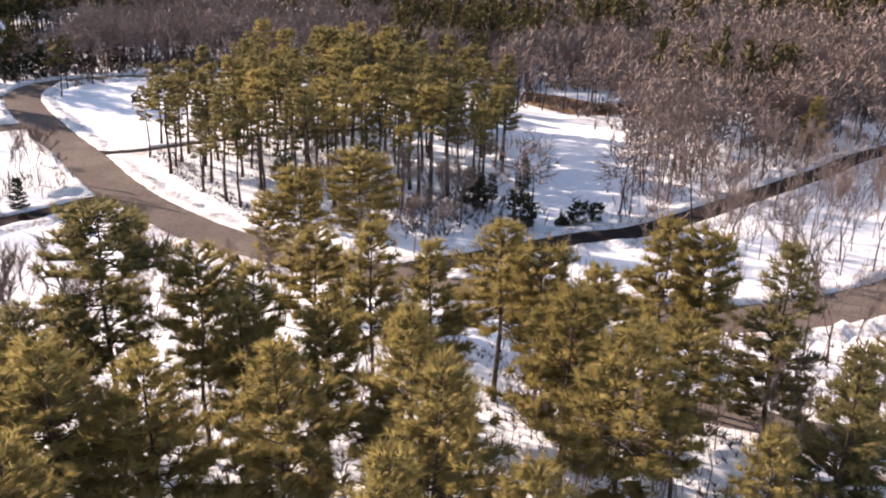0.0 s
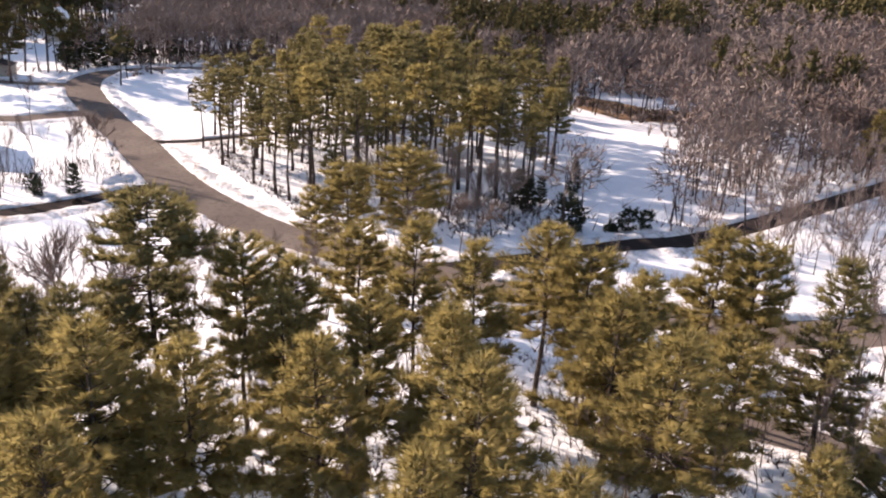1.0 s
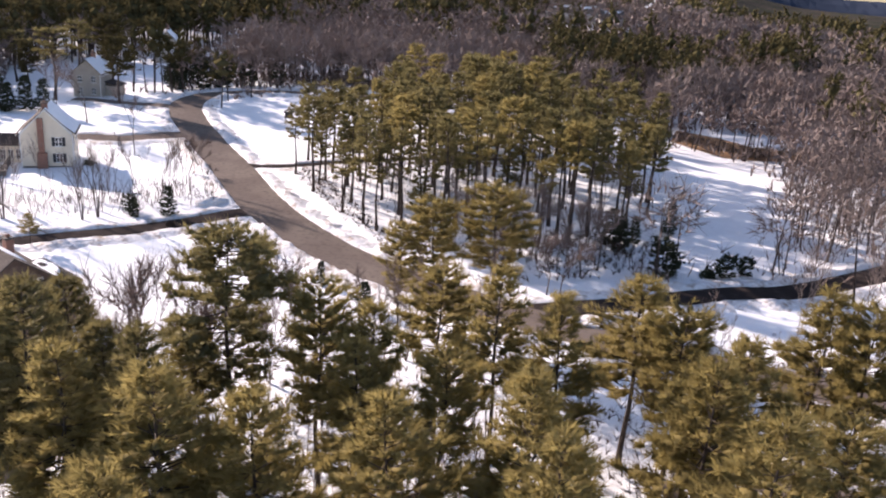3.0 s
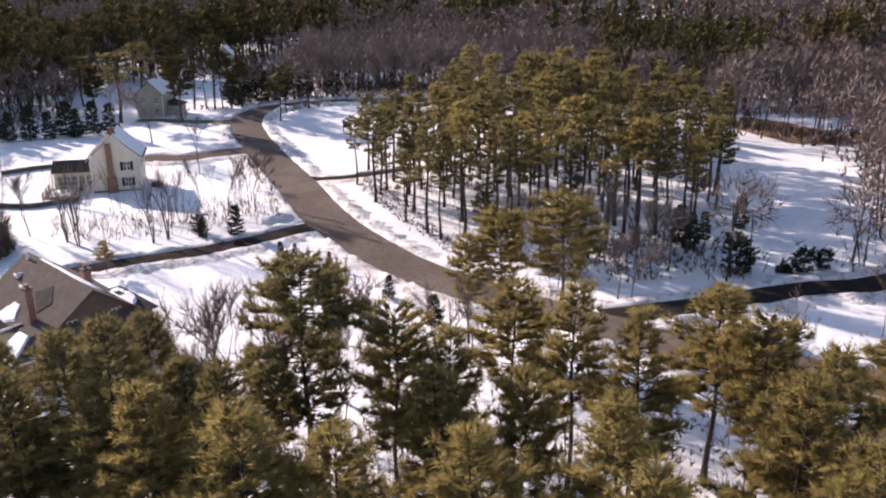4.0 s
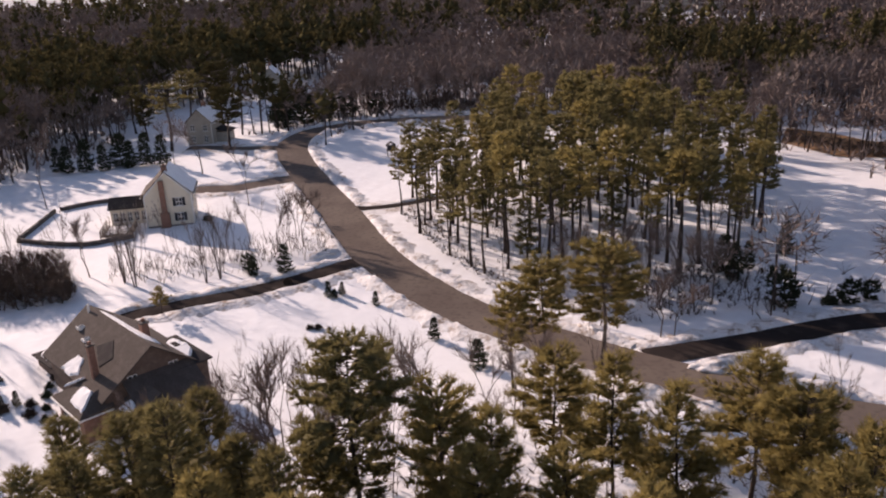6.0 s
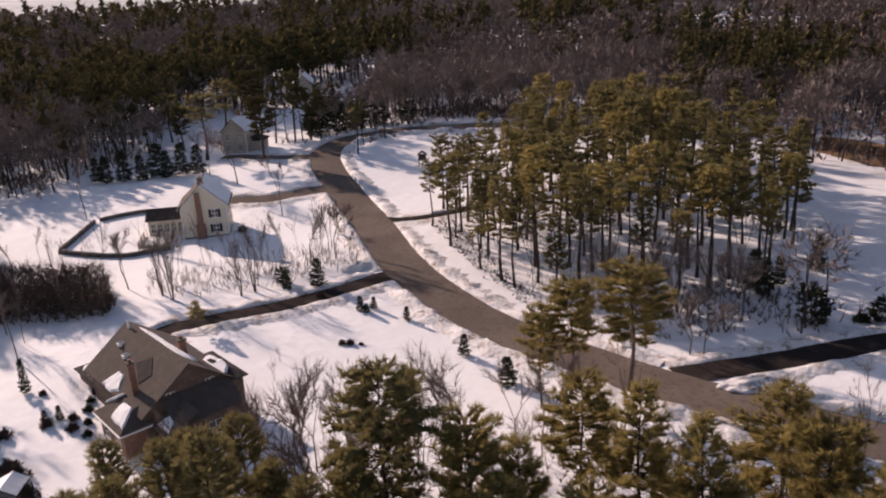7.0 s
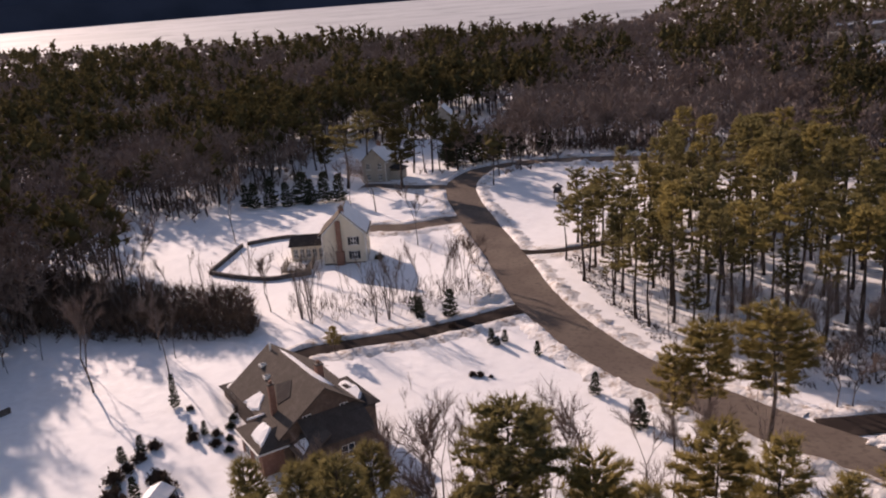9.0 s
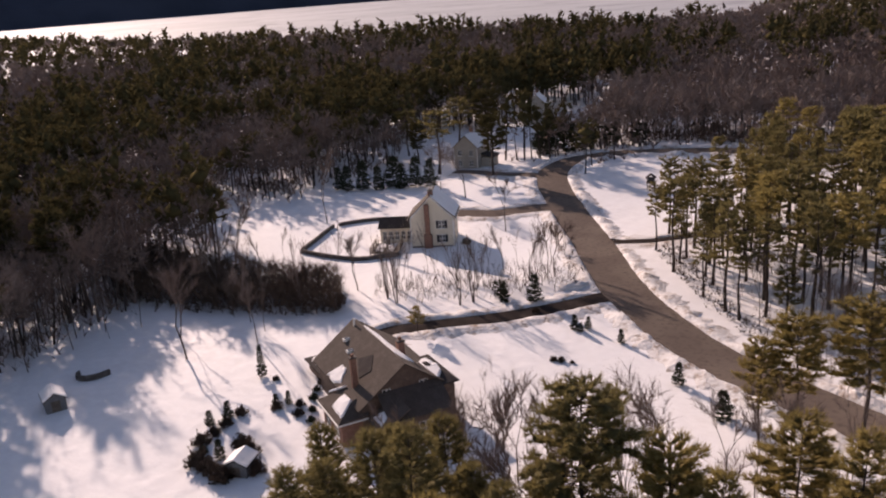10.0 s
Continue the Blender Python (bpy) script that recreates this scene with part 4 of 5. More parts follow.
def cream_house():
    top = new("house")
    top.matrix_basis = pose(-85.0, 116.6, gz(-82, 119) - 0.1, 0, 0, 27)
    W, L, E, R = 7.2, 7.0, 5.3, 8.9
    gable_body(top, 0, W, 0, L, -1.0, E, R, WALLW)
    clapboards(top, 0.02, W - 0.02, 0, 0.3, E, -1, WALLW, R - 0.15)
    part("foundation", box(-0.04, -0.05, -1.0, W + 0.04, L + 0.05, 0.3), STONE, top)
    # bell-cast roof: each slope in two pitches, flaring at the eaves
    for s in (-1, 1):
        c = W / 2
        x_e, x_m = c + s * (W / 2 + 0.55), c + s * (W / 2 - 1.1)
        z_m = R - (R - E) * (W / 2 - 1.1) / (W / 2) + 0.02
        for a, za, b_, zb in ((c, R + 0.04, x_m, z_m + 0.04), (x_m, z_m + 0.04, x_e, E - 0.22)):
            part("roof", slab([(a, -0.3, za), (b_, -0.3, zb), (b_, L + 0.3, zb), (a, L + 0.3, za)], 0.12), SHINGLE, top)
        if s == 1:
            part("roof_snow", slab([(c + 0.1, -0.22, R - 0.02), (x_m, -0.22, z_m + 0.13), (x_m, L + 0.2, z_m + 0.13), (c + 0.1, L + 0.2, R - 0.02)], 0.2), SNOW, top, "snow blanket on the roof")
            part("roof_snow", slab([(x_m, -0.22, z_m + 0.13), (x_e - 0.15, -0.22, E - 0.10), (x_e - 0.15, L + 0.2, E - 0.10), (x_m, L + 0.2, z_m + 0.13)], 0.2), SNOW, top, "snow blanket on the roof")
        part("fascia", box(min(x_e, x_e - s * 0.06), -0.3, E - 0.38, max(x_e, x_e - s * 0.06), L + 0.3, E - 0.20), TRIMW, top)
    for a, b_ in ((0, 1), (1, -1)):
        rake = bmesh.new()
        x0 = a * W
        pts = [(x0, E), (W / 2, R), (W / 2, R - 0.28), (x0 + b_ * 0.1, E - 0.28)]
        f = rake.faces.new([rake.verts.new((x, -0.09, z)) for x, z in pts])
        ext = bmesh.ops.extrude_face_region(rake, geom=[f])
        bmesh.ops.translate(rake, vec=(0, 0.05, 0), verts=[q for q in ext["geom"] if isinstance(q, bmesh.types.BMVert)])
        part("rake_board", rake, TRIMW, top)
    for x in (0.0, W):
        part("corner_board", box(x - 0.08, -0.07, 0.0, x + 0.08, 0.02, E - 0.3), TRIMW, top)
    # stepped outside chimney
    part("hearth_base", box(2.2, -0.75, -0.8, 3.6, -0.035, 2.4, 0.04), BRICK, top, "broad brick base of the chimney")
    part("chimney_shaft", box(2.5, -0.6, 2.4, 3.3, -0.04, 7.6, 0.03), BRICK, top, "red brick chimney stack on the gable wall")
    chimney(top, 3.2, 0.5, 4.0, 1.2, 8.2, 9.6)
    for z in (1.55, 4.0):
        window(top, 5.25, -0.035, z, 0.95, 1.35, shutters=True)
    for y in (1.6, 5.2):
        for z in (1.55, 4.0):
            window(top, W, y, z, 0.95, 1.35, along="y", out=1)
    # low sunroom wing with a row of windows
    part("sunroom", box(-6.0, 3.3, -0.8, -0.02, 8.0, 2.7), WALLW, top, "low cream sunroom wing with a row of windows")
    for i in range(5):
        window(top, -5.2 + i * 1.08, 3.3, 1.4, 0.72, 1.5)
    part("roof", slab([(-6.3, 2.9, 2.72), (0.0, 2.9, 2.72), (0.0, 5.7, 4.0), (-6.3, 5.7, 4.0)], 0.14), DARKROOF, top)
    part("roof", slab([(-6.3, 8.4, 2.72), (-6.3, 5.7, 4.0), (0.0, 5.7, 4.0), (0.0, 8.4, 2.72)], 0.14), DARKROOF, top)
    g = bmesh.new()
    g.faces.new([g.verts.new(p) for p in ((-6.0, 3.3, 2.7), (-6.0, 8.0, 2.7), (-6.0, 5.7, 3.95))])
    part("gable", g, WALLW, top)
    tagged(top, "cream two-storey clapboard house with a red brick chimney and snowy roof", "house")
    # the deck beside it
    deck = new("deck")
    deck.matrix_basis = top.matrix_basis.copy()
    for i in range(16):
        part("plank", box(-6.6, -3.9 + i * 0.36, 0.42, -1.8, -3.58 + i * 0.36, 0.48), WOOD, deck)
    for x in (-6.5, -4.2, -1.9):
        for y in (-3.8, -1.0, 1.7):
            part("post", box(x - 0.06, y - 0.06, -0.9, x + 0.06, y + 0.06, 1.4), WOOD, deck)
    for x0, y0, x1, y1 in ((-6.6, -3.86, -1.8, -3.74), (-6.56, -3.8, -6.44, 1.8), (-1.96, -3.8, -1.84, 1.8)):
        for z in (0.75, 1.05, 1.38):
            part("rail", box(x0, y0, z, x1, y1, z + 0.07), WOOD, deck)
    part("snow", blob([(-6.0, -3.2, 0.49), (-2.6, -3.2, 0.49), (-2.6, 1.2, 0.49), (-6.0, 1.2, 0.49)], 0.2, 4), SNOW, deck, "snow left on the boards")
    tagged(deck, "weathered wooden deck with railings beside the cream house", "deck")


def shingled_house():
    top = new("house")
    # local x along the ridge from its north-west end, y towards the back
    top.matrix_basis = pose(-61.0, 72.6, gz(-56, 68) - 0.3, 0, 0, -30.5)
    L, E, R, H = 13.9, 3.9, 7.3, 4.7
    b = bmesh.new()
    pts = [(-H, -0.8), (H, -0.8), (H, E), (0, R), (-H, E)]
    f0 = [b.verts.new((0.2, y, z)) for y, z in pts]
    f1 = [b.verts.new((L - 0.2, y, z)) for y, z in pts]
    b.faces.new(f0)
    b.faces.new(f1[::-1])
    for i in range(5):
        j = (i + 1) % 5
        b.faces.new((f0[j], f0[i], f1[i], f1[j]))
    part("wall", b, BROWNWALL, top)
    sl = (R - E) / H
    for s in (-1, 1):
        part("roof", slab([(-0.3, 0, R + 0.03), (L + 0.3, 0, R + 0.03), (L + 0.3, s * (H + 0.5), E - 0.5 * sl + 0.03), (-0.3, s * (H + 0.5), E - 0.5 * sl + 0.03)], 0.15), SHINGLE, top)

    def on(x, y, up=0.19):
        return (x, y, R - abs(y) * sl + up)

    part("roof_snow", blob([on(1.2, 0.3), on(11.2, 0.3), on(12.0, 2.2), on(7.0, 1.4), on(2.2, 1.2)], 0.16, 1), SNOW, top, "long strip of snow below the ridge")
    part("roof_snow", blob([on(4.4, -5.1), on(6.7, -5.2), on(7.8, -4.7), on(6.7, -3.5), on(5.4, -3.5)], 0.18, 2), SNOW, top, "patch of snow sliding off the roof")
    # shed dormers towards the back, vents and skylights
    for x, y in ((2.2, -1.7), (4.6, -2.2)):
        sky_l = part("skylight", box(x - 0.35, y - 0.5, R - abs(y) * sl, x + 0.35, y + 0.5, R - abs(y) * sl + 0.32, 0.03), TRIMW, top)
        part("pane", box(x - 0.26, y - 0.4, R - abs(y) * sl + 0.32, x + 0.26, y + 0.4, R - abs(y) * sl + 0.34), GLASS, sky_l)
    part("vent_pipe", box(1.0, -0.5, R - 0.5, 1.2, -0.3, R + 0.7, 0.02), TRIMW, top)
    chimney(top, 10.0, -4.3, 10.5, -3.7, 3.0, 7.6)
    # One dark slab draws both a skylight panel and the chimney's cast shadow.
    part("roof_panel", slab([on(6.9, -2.3, 0.2), on(8.6, -1.2, 0.2), on(10.6, -2.3, 0.2), on(9.8, -3.4, 0.2)], 0.05), DARKROOF, top, "dark slab for a roof panel and the chimney's shadow")
    # south wing round the corner, with a low hipped roof
    part("wing_wall", box(7.9, -6.9, -0.8, 13.6, -4.2, 2.7), BRICK, top, "brick wall of the low south wing")
    zr = 4.0
    part("wing_roof", slab([(7.5, -7.3, 2.72), (14.0, -7.3, 2.72), (12.3, -5.0, zr), (9.6, -5.0, zr)], 0.14), SHINGLE, top)
    # West slope: its shade is put in by the darker shingle colour.
    part("wing_roof", slab([(7.5, -7.3, 2.72), (9.6, -5.0, zr), (9.6, -3.8, zr + 0.1), (7.5, -4.1, 2.9)], 0.14), DARKROOF, top)
    part("wing_roof", slab([(14.0, -7.3, 2.72), (14.0, -4.1, 2.9), (12.3, -3.8, zr + 0.1), (12.3, -5.0, zr)], 0.14), SHINGLE, top)
    part("wing_roof", slab([(9.6, -5.0, zr), (12.3, -5.0, zr), (12.3, -3.5, zr + 0.15), (9.6, -3.5, zr + 0.15)], 0.14), SHINGLE, top)
    part("roof_snow", blob([(10.4, -6.8, 3.1), (13.6, -6.9, 3.08), (12.2, -5.1, 4.1), (10.2, -5.2, 4.05)], 0.22, 3), SNOW, top, "snow patch on the wing roof")
    part("roof_snow", blob([(8.0, -6.2, 3.5), (9.2, -5.5, 4.1), (9.4, -4.5, 4.3), (8.1, -4.6, 3.6)], 0.25, 6), SNOW, top, "snow patch on the wing roof")
    part("gutter", box(7.45, -7.42, 2.62, 14.05, -7.28, 2.76), TRIMW, top)
    part("gutter", box(13.96, -7.28, 2.62, 14.1, -4.2, 2.76), TRIMW, top)
    window(top, 9.4, -6.9, 1.3, 1.2, 1.3)
    window(top, 12.0, -6.9, 1.3, 1.2, 1.3)
    window(top, L - 0.2, -2.0, 4.4, 0.9, 1.3, along="y", out=1)
    window(top, L - 0.2, 2.0, 4.4, 0.9, 1.3, along="y", out=1)
    window(top, L - 0.2, 0.0, 1.4, 1.6, 1.4, along="y", out=1)
    # cross gable on the south-east end
    part("ell_wall", box(L - 0.2, -2.6, -0.8, L + 2.4, 3.4, 2.8), BROWNWALL, top, "brown shingled wall of the east ell")
    part("ell_roof", slab([(L - 0.25, -3.0, 4.7), (L + 2.8, -3.0, 2.75), (L + 2.8, 3.8, 2.75), (L - 0.25, 3.8, 4.7)], 0.16), SHINGLE, top)
    for y in (-2.6, 3.4):
        g = bmesh.new()
        g.faces.new([g.verts.new(p) for p in ((L - 0.2, y, 2.8), (L + 2.4, y, 2.8), (L - 0.2, y, 4.6))])
        part("gable", g, BROWNWALL, top)
    part("bay_wall", box(L + 0.4, -3.9, -0.8, L + 3.4, -2.62, 2.6), BROWNWALL, top)
    part("bay_roof", slab([(L + 0.1, -1.2, 4.25), (L + 0.1, -4.3, 2.5), (L + 3.7, -4.3, 2.5), (L + 3.7, -1.2, 4.25)], 0.15), SHINGLE, top)
    part("roof_snow", blob([(L + 0.6, -4.0, 2.85), (L + 3.0, -4.0, 2.85), (L + 2.4, -3.0, 3.4), (L + 1.0, -2.8, 3.5)], 0.14, 12), SNOW, top, "snow left on the lower roof")
    window(top, L + 1.9, -3.9, 1.2, 1.3, 1.3)
    window(top, L + 2.4, 0.8, 1.3, 1.4, 1.4, along="y", out=1)
    # garage wing on the drive side
    part("garage_wall", box(7.4, 2.4, -0.8, 14.1, 5.2, 4.2), BROWNWALL, top, "brown shingled wall of the garage wing")
    ap = (10.6, 3.8, 5.1)
    rim = [(7.0, 2.0, 4.2), (14.5, 2.0, 4.2), (14.5, 5.6, 4.2), (7.0, 5.6, 4.2)]
    for p, q in zip(rim, rim[1:] + rim[:1]):
        part("garage_roof", slab([p, q, ap], 0.14), DARKROOF, top)
    part("roof_snow", blob([(9.2, 2.3, 4.75), (9.0, 4.4, 4.85), (10.6, 5.0, 4.75), (12.6, 4.8, 4.7), (13.9, 3.6, 4.55), (13.6, 2.3, 4.5), (11.0, 2.1, 4.7)], 0.4, 8), SNOW, top, "snow patch on the garage roof")
    chimney(top, 8.2, 1.5, 9.0, 2.2, 2.5, 7.4)
    part("lean_to", box(-5.2, -4.4, -0.8, 0.18, -1.0, 1.7), BROWNWALL, top, "low dark lean-to on the gable end")
    part("lean_to_roof", slab([(-5.6, -4.8, 1.72), (0.18, -4.8, 2.1), (0.18, -0.8, 2.1), (-5.6, -0.8, 1.72)], 0.12), DARKROOF, top)
    part("roof_snow", blob([(-4.6, -4.2, 1.92), (-2.4, -4.4, 2.06), (-1.2, -2.6, 2.14), (-3.2, -1.6, 2.0), (-4.8, -2.2, 1.9)], 0.35, 11), SNOW, top, "heap of snow on the lean-to roof")
    part("garage_door", box(7.33, 2.8, -0.3, 7.40, 4.9, 2.1), TRIMW, top, "white panelled garage door")
    tagged(top, "large brown shingled house with several wings and patches of roof snow", "house")


def gabled_house(x, y, turn, W, L, E, R, wall, label, porch=True):
    """A plain two-storey house with a gable towards the road and snow on its roof."""
    top = new("house")
    top.matrix_basis = pose(x, y, gz(x + W / 2, y + L / 2) - 0.1, 0, 0, turn)
    gable_body(top, 0, W, 0, L, -0.8, E, R, wall)
    clapboards(top, 0.02, W - 0.02, 0, 0.2, E, -1, wall, R - 0.15)
    c = W / 2
    for s in (-1, 1):
        part("roof", slab([(c, -0.3, R + 0.03), (c + s * (c + 0.4), -0.3, E - 0.3), (c + s * (c + 0.4), L + 0.3, E - 0.3), (c, L + 0.3, R + 0.03)], 0.14), SHINGLE, top)
        part("fascia", box(c + s * (c + 0.4) - 0.05, -0.32, E - 0.42, c + s * (c + 0.4) + 0.05, L + 0.32, E - 0.26), TRIMW, top)
        part("corner_board", box(c + s * c - 0.07, -0.06, 0, c + s * c + 0.07, 0.02, E - 0.2), TRIMW, top)
    part("roof_snow", slab([(c + 0.1, -0.2, R + 0.1), (W + 0.3, -0.2, E - 0.08), (W + 0.3, L + 0.2, E - 0.08), (c + 0.1, L + 0.2, R + 0.1)], 0.18), SNOW, top, "snow blanket on the roof")
    part("roof_snow", blob([(c - 0.3, -0.1, R - 0.15), (c - 0.3, L * 0.9, R - 0.15), (c * 0.5, L * 0.8, (R + E) / 2 + 0.1), (c * 0.6, L * 0.2, (R + E) / 2 + 0.3)], 0.16, 7), SNOW, top, "patch of snow below the ridge")
    for wx in (W * 0.25, W * 0.75):
        for z in (1.4, 3.8):
            window(top, wx, 0, z, 0.9, 1.3)
    chimney(top, c - 0.4, L * 0.6, c + 0.4, L * 0.6 + 0.7, R - 0.8, R + 1.0)
    if porch:
        part("porch", box(W, 2.5, -0.6, W + 2.6, 6.5, 2.3), wall, top)
        part("porch_roof", slab([(W, 2.2, 3.1), (W + 3.0, 2.2, 2.3), (W + 3.0, 6.8, 2.3), (W, 6.8, 3.1)], 0.12), DARKROOF, top)
    return tagged(top, label, "house")


BROWNWALL = mat("brown_shingle_wall", (0.13, 0.09, 0.07), 0.9, [((0.18, 0.13, 0.10), 2.0, 0.45, 0.7)], 0.01, 20)
GREYWALL = mat("grey_cream_wall", (0.42, 0.37, 0.31), 0.8, [((0.36, 0.32, 0.27), 0.8, 0.45, 0.7)])
cream_house()
shingled_house()
gabled_house(-108.5, 166.8, 10, 5.6, 6.5, 5.0, 7.7, GREYWALL, "grey-cream gabled house among trees above the road bend")
gabled_house(-121.0, 224.0, 22, 6.5, 7.0, 5.4, 8.6, GREYWALL, "pale gabled house among pines behind dark evergreens", False)
for x, y, a in ((-19, 392, 70), (-7, 398, 84), (5, 394, 100)):
    gabled_house(x, y, a, 7.5, 10, 4.6, 7.6, GREYWALL, "distant pale house with a snowy roof on a wooded rise", False)

# ---------------------------------------------------------------- yards


def lumpy_wall(line, wide, tall, seed):
    """A dry-stone wall: rough blocks laid end to end in two courses."""
    r = random.Random(seed)
    top = new("stone_wall")
    top.location = (line[0][0], line[0][1], 0)
    pts = spline(line, 0.6)
    cubes = []
    for k in range(4):
        b = box(-0.5, -0.5, -0.5, 0.5, 0.5, 0.5, 0.14)
        for v in b.verts:
            v.co *= r.uniform(0.88, 1.1)
        me = bpy.data.meshes.new("stone")
        b.to_mesh(me)
        b.free()
        me.materials.append(STONE)
        cubes.append(me)
    for p, q in zip(pts, pts[1:]):
        d = q - p
        for z in (0.0, 1.0):
            ob = new("stone", cubes[r.randrange(4)])
            ob.parent = top
            m = (p + q) / 2
            ob.matrix_basis = (Matrix.Translation((m.x - line[0][0], m.y - line[0][1], gz(m.x, m.y) + tall * (0.2 + 0.5 * z)))
                               @ pose(0, 0, 0, r.uniform(-6, 6), r.uniform(-6, 6), math.degrees(math.atan2(d.y, d.x)))
                               @ Matrix.Diagonal((d.length * 1.08, wide * r.uniform(0.8, 1.1), tall * 0.55, 1)))
    return top


tagged(lumpy_wall([(-84.6, 112.3), (-87.3, 110.2), (-90, 108.1), (-96, 107.4), (-102.2, 107.6)], 0.5, 0.7, 1), "low dark dry-stone wall round the garden of the cream house", "wall")
tagged(lumpy_wall([(-102.4, 108.2), (-104.2, 114.5), (-106.0, 120.8)], 0.5, 0.7, 2), "low dark dry-stone wall round the garden of the cream house", "wall")
tagged(lumpy_wall([(-105.6, 121.8), (-102.5, 125.4), (-99.3, 127.4), (-94.5, 128)], 0.5, 0.65, 3), "low dark dry-stone wall round the garden of the cream house", "wall")
tagged(lumpy_wall([(-92.6, 57.9), (-91.8, 57.0), (-90.6, 57.0), (-89.6, 58.0), (-89.3, 59.8)], 0.35, 0.7, 4), "small curved stone garden wall in the snow", "wall")


MOUNDS = ((1.2, 84.9, 22, 3.4, 1.4, 0.75), (6.0, 83.6, -8, 2.8, 1.3, 0.6), (-50.6, 107.2, 48, 2.4, 1.1, 0.8), (-12.0, 90.6, -28, 2.2, 1.0, 0.8))


def snow_mound(x, y, turn, long, wide, tall, seed):
    """A heap of ploughed snow with a lumpy top."""
    b = bmesh.new()
    bmesh.ops.create_icosphere(b, subdivisions=4, radius=1.0)
    for v in b.verts:
        n = noise.noise(v.co * 2.2 + Vector((seed, 0, 0))) * 0.3 + noise.noise(v.co * 6 + Vector((0, seed, 0))) * 0.1
        v.co = Vector((v.co.x * long * (1 + n), v.co.y * wide * (1 + n), v.co.z * tall * (1 + 1.4 * n)))
    me = bpy.data.meshes.new("snow_mound")
    b.to_mesh(me)
    b.free()
    me.materials.append(BANK)
    me.shade_smooth()
    ob = new("snow_mound", me)
    ob.matrix_basis = pose(x, y, gz(x, y), 0, 0, turn)
    return tagged(ob, "lumpy mound of ploughed snow beside the road", "snow mound", "ploughed mounds")


for i, q in enumerate(MOUNDS):
    snow_mound(*q, i * 3.1)
rng = random.Random(21)
plant(SPRUCE[0], -53.0, 100.3, 0.74)
plant(SPRUCE[1], -71.3, 67.4, 0.72, 30, 0.55)
plant(NEAR_PINES[0], -61.5, 84.9, 0.22, 50, 1.25)
for x, y, s in ((-44.4, 94.2, 0.36), (-43.5, 94.0, 0.22), (-43.0, 95.2, 0.3), (-37.8, 93.0, 0.34), (-28.4, 85.8, 0.48), (-22.3, 80.5, 0.56),
                (-68.2, 56.6, 0.32), (-67.7, 58.7, 0.36), (-64.8, 62.9, 0.28), (-63.9, 63.9, 0.3), (-62.4, 52.6, 0.4),
                (-121.5, 143.8, 1.0), (-118.4, 145.5, 1.15), (-115.0, 146.4, 0.95), (-112.6, 149.1, 1.25), (-110.2, 148.4, 1.0), (-107.5, 150.0, 1.2), (-104.3, 150.8, 1.1), (-124.5, 144.5, 0.9), (2.8, 109.2, 0.85), (9.4, 118.8, 0.8), (1.6, 112.0, 0.9), (4.6, 113.0, 0.7)):
    plant(rng.choice(SPRUCE), x, y, s, None, rng.uniform(0.95, 1.2))
for x, y, s in ((7.5, 101.7, 0.82), (15.0, 103.4, 0.55), (17.4, 105.0, 0.45),  (-58.5, 100.5, 0.42),
                (-95.2, 186.6, 1.1), (-91.5, 190.5, 1.35), (-88.5, 195.0, 1.2), (-85.0, 201, 1.0), (-92.0, 203.5, 1.3), (-79.5, 206, 0.9),
                (-97.5, 190, 1.2), (-99, 198, 1.3), (-57.0, 98.8, 0.35)):
    plant(rng.choice(EVERGREEN), x, y, s)
for x, y, s in ((12.9, 103.0, 1.2), (-63.2, 67.6, 0.6), (-62.2, 66.0, 0.7), (-60.6, 64.0, 0.6), (-59.2, 62.2, 0.65), (-77.2, 121.5, 1.0), (-64.8, 52.5, 0.7)):
    plant(ROUND_BUSH[0], x, y, s)
for x, y, s in ((-42.9, 85.4, 0.55), (-42.0, 85.6, 0.6), (-40.7, 85.7, 0.35), (-67.0, 59.8, 0.9), (-64.4, 62.6, 0.85), (-69.3, 67.5, 0.55), (-62.6, 64.2, 0.7), (-61.4, 62.6, 0.75), (-61.8, 50.6, 1.3), (-59.4, 50.2, 1.4), (-57.6, 52.6, 1.2), (-66.4, 55.6, 0.9), (-66.8, 57.4, 0.9), (-60.6, 54.4, 1.5), (-62.2, 55.4, 1.2),
                (-63.6, 50.8, 1.5), (-66.2, 53.6, 1.2), (-63.8, 69.2, 0.7), (-51.2, 97.0, 0.7)):
    plant(DRY_BUSH[0], x, y, s)
for x, y, s in ((-48, 80, 0.35), (-46.5, 76, 0.45), (-44.5, 70, 0.5)):
    plant(rng.choice(SAPLING), x, y, s)
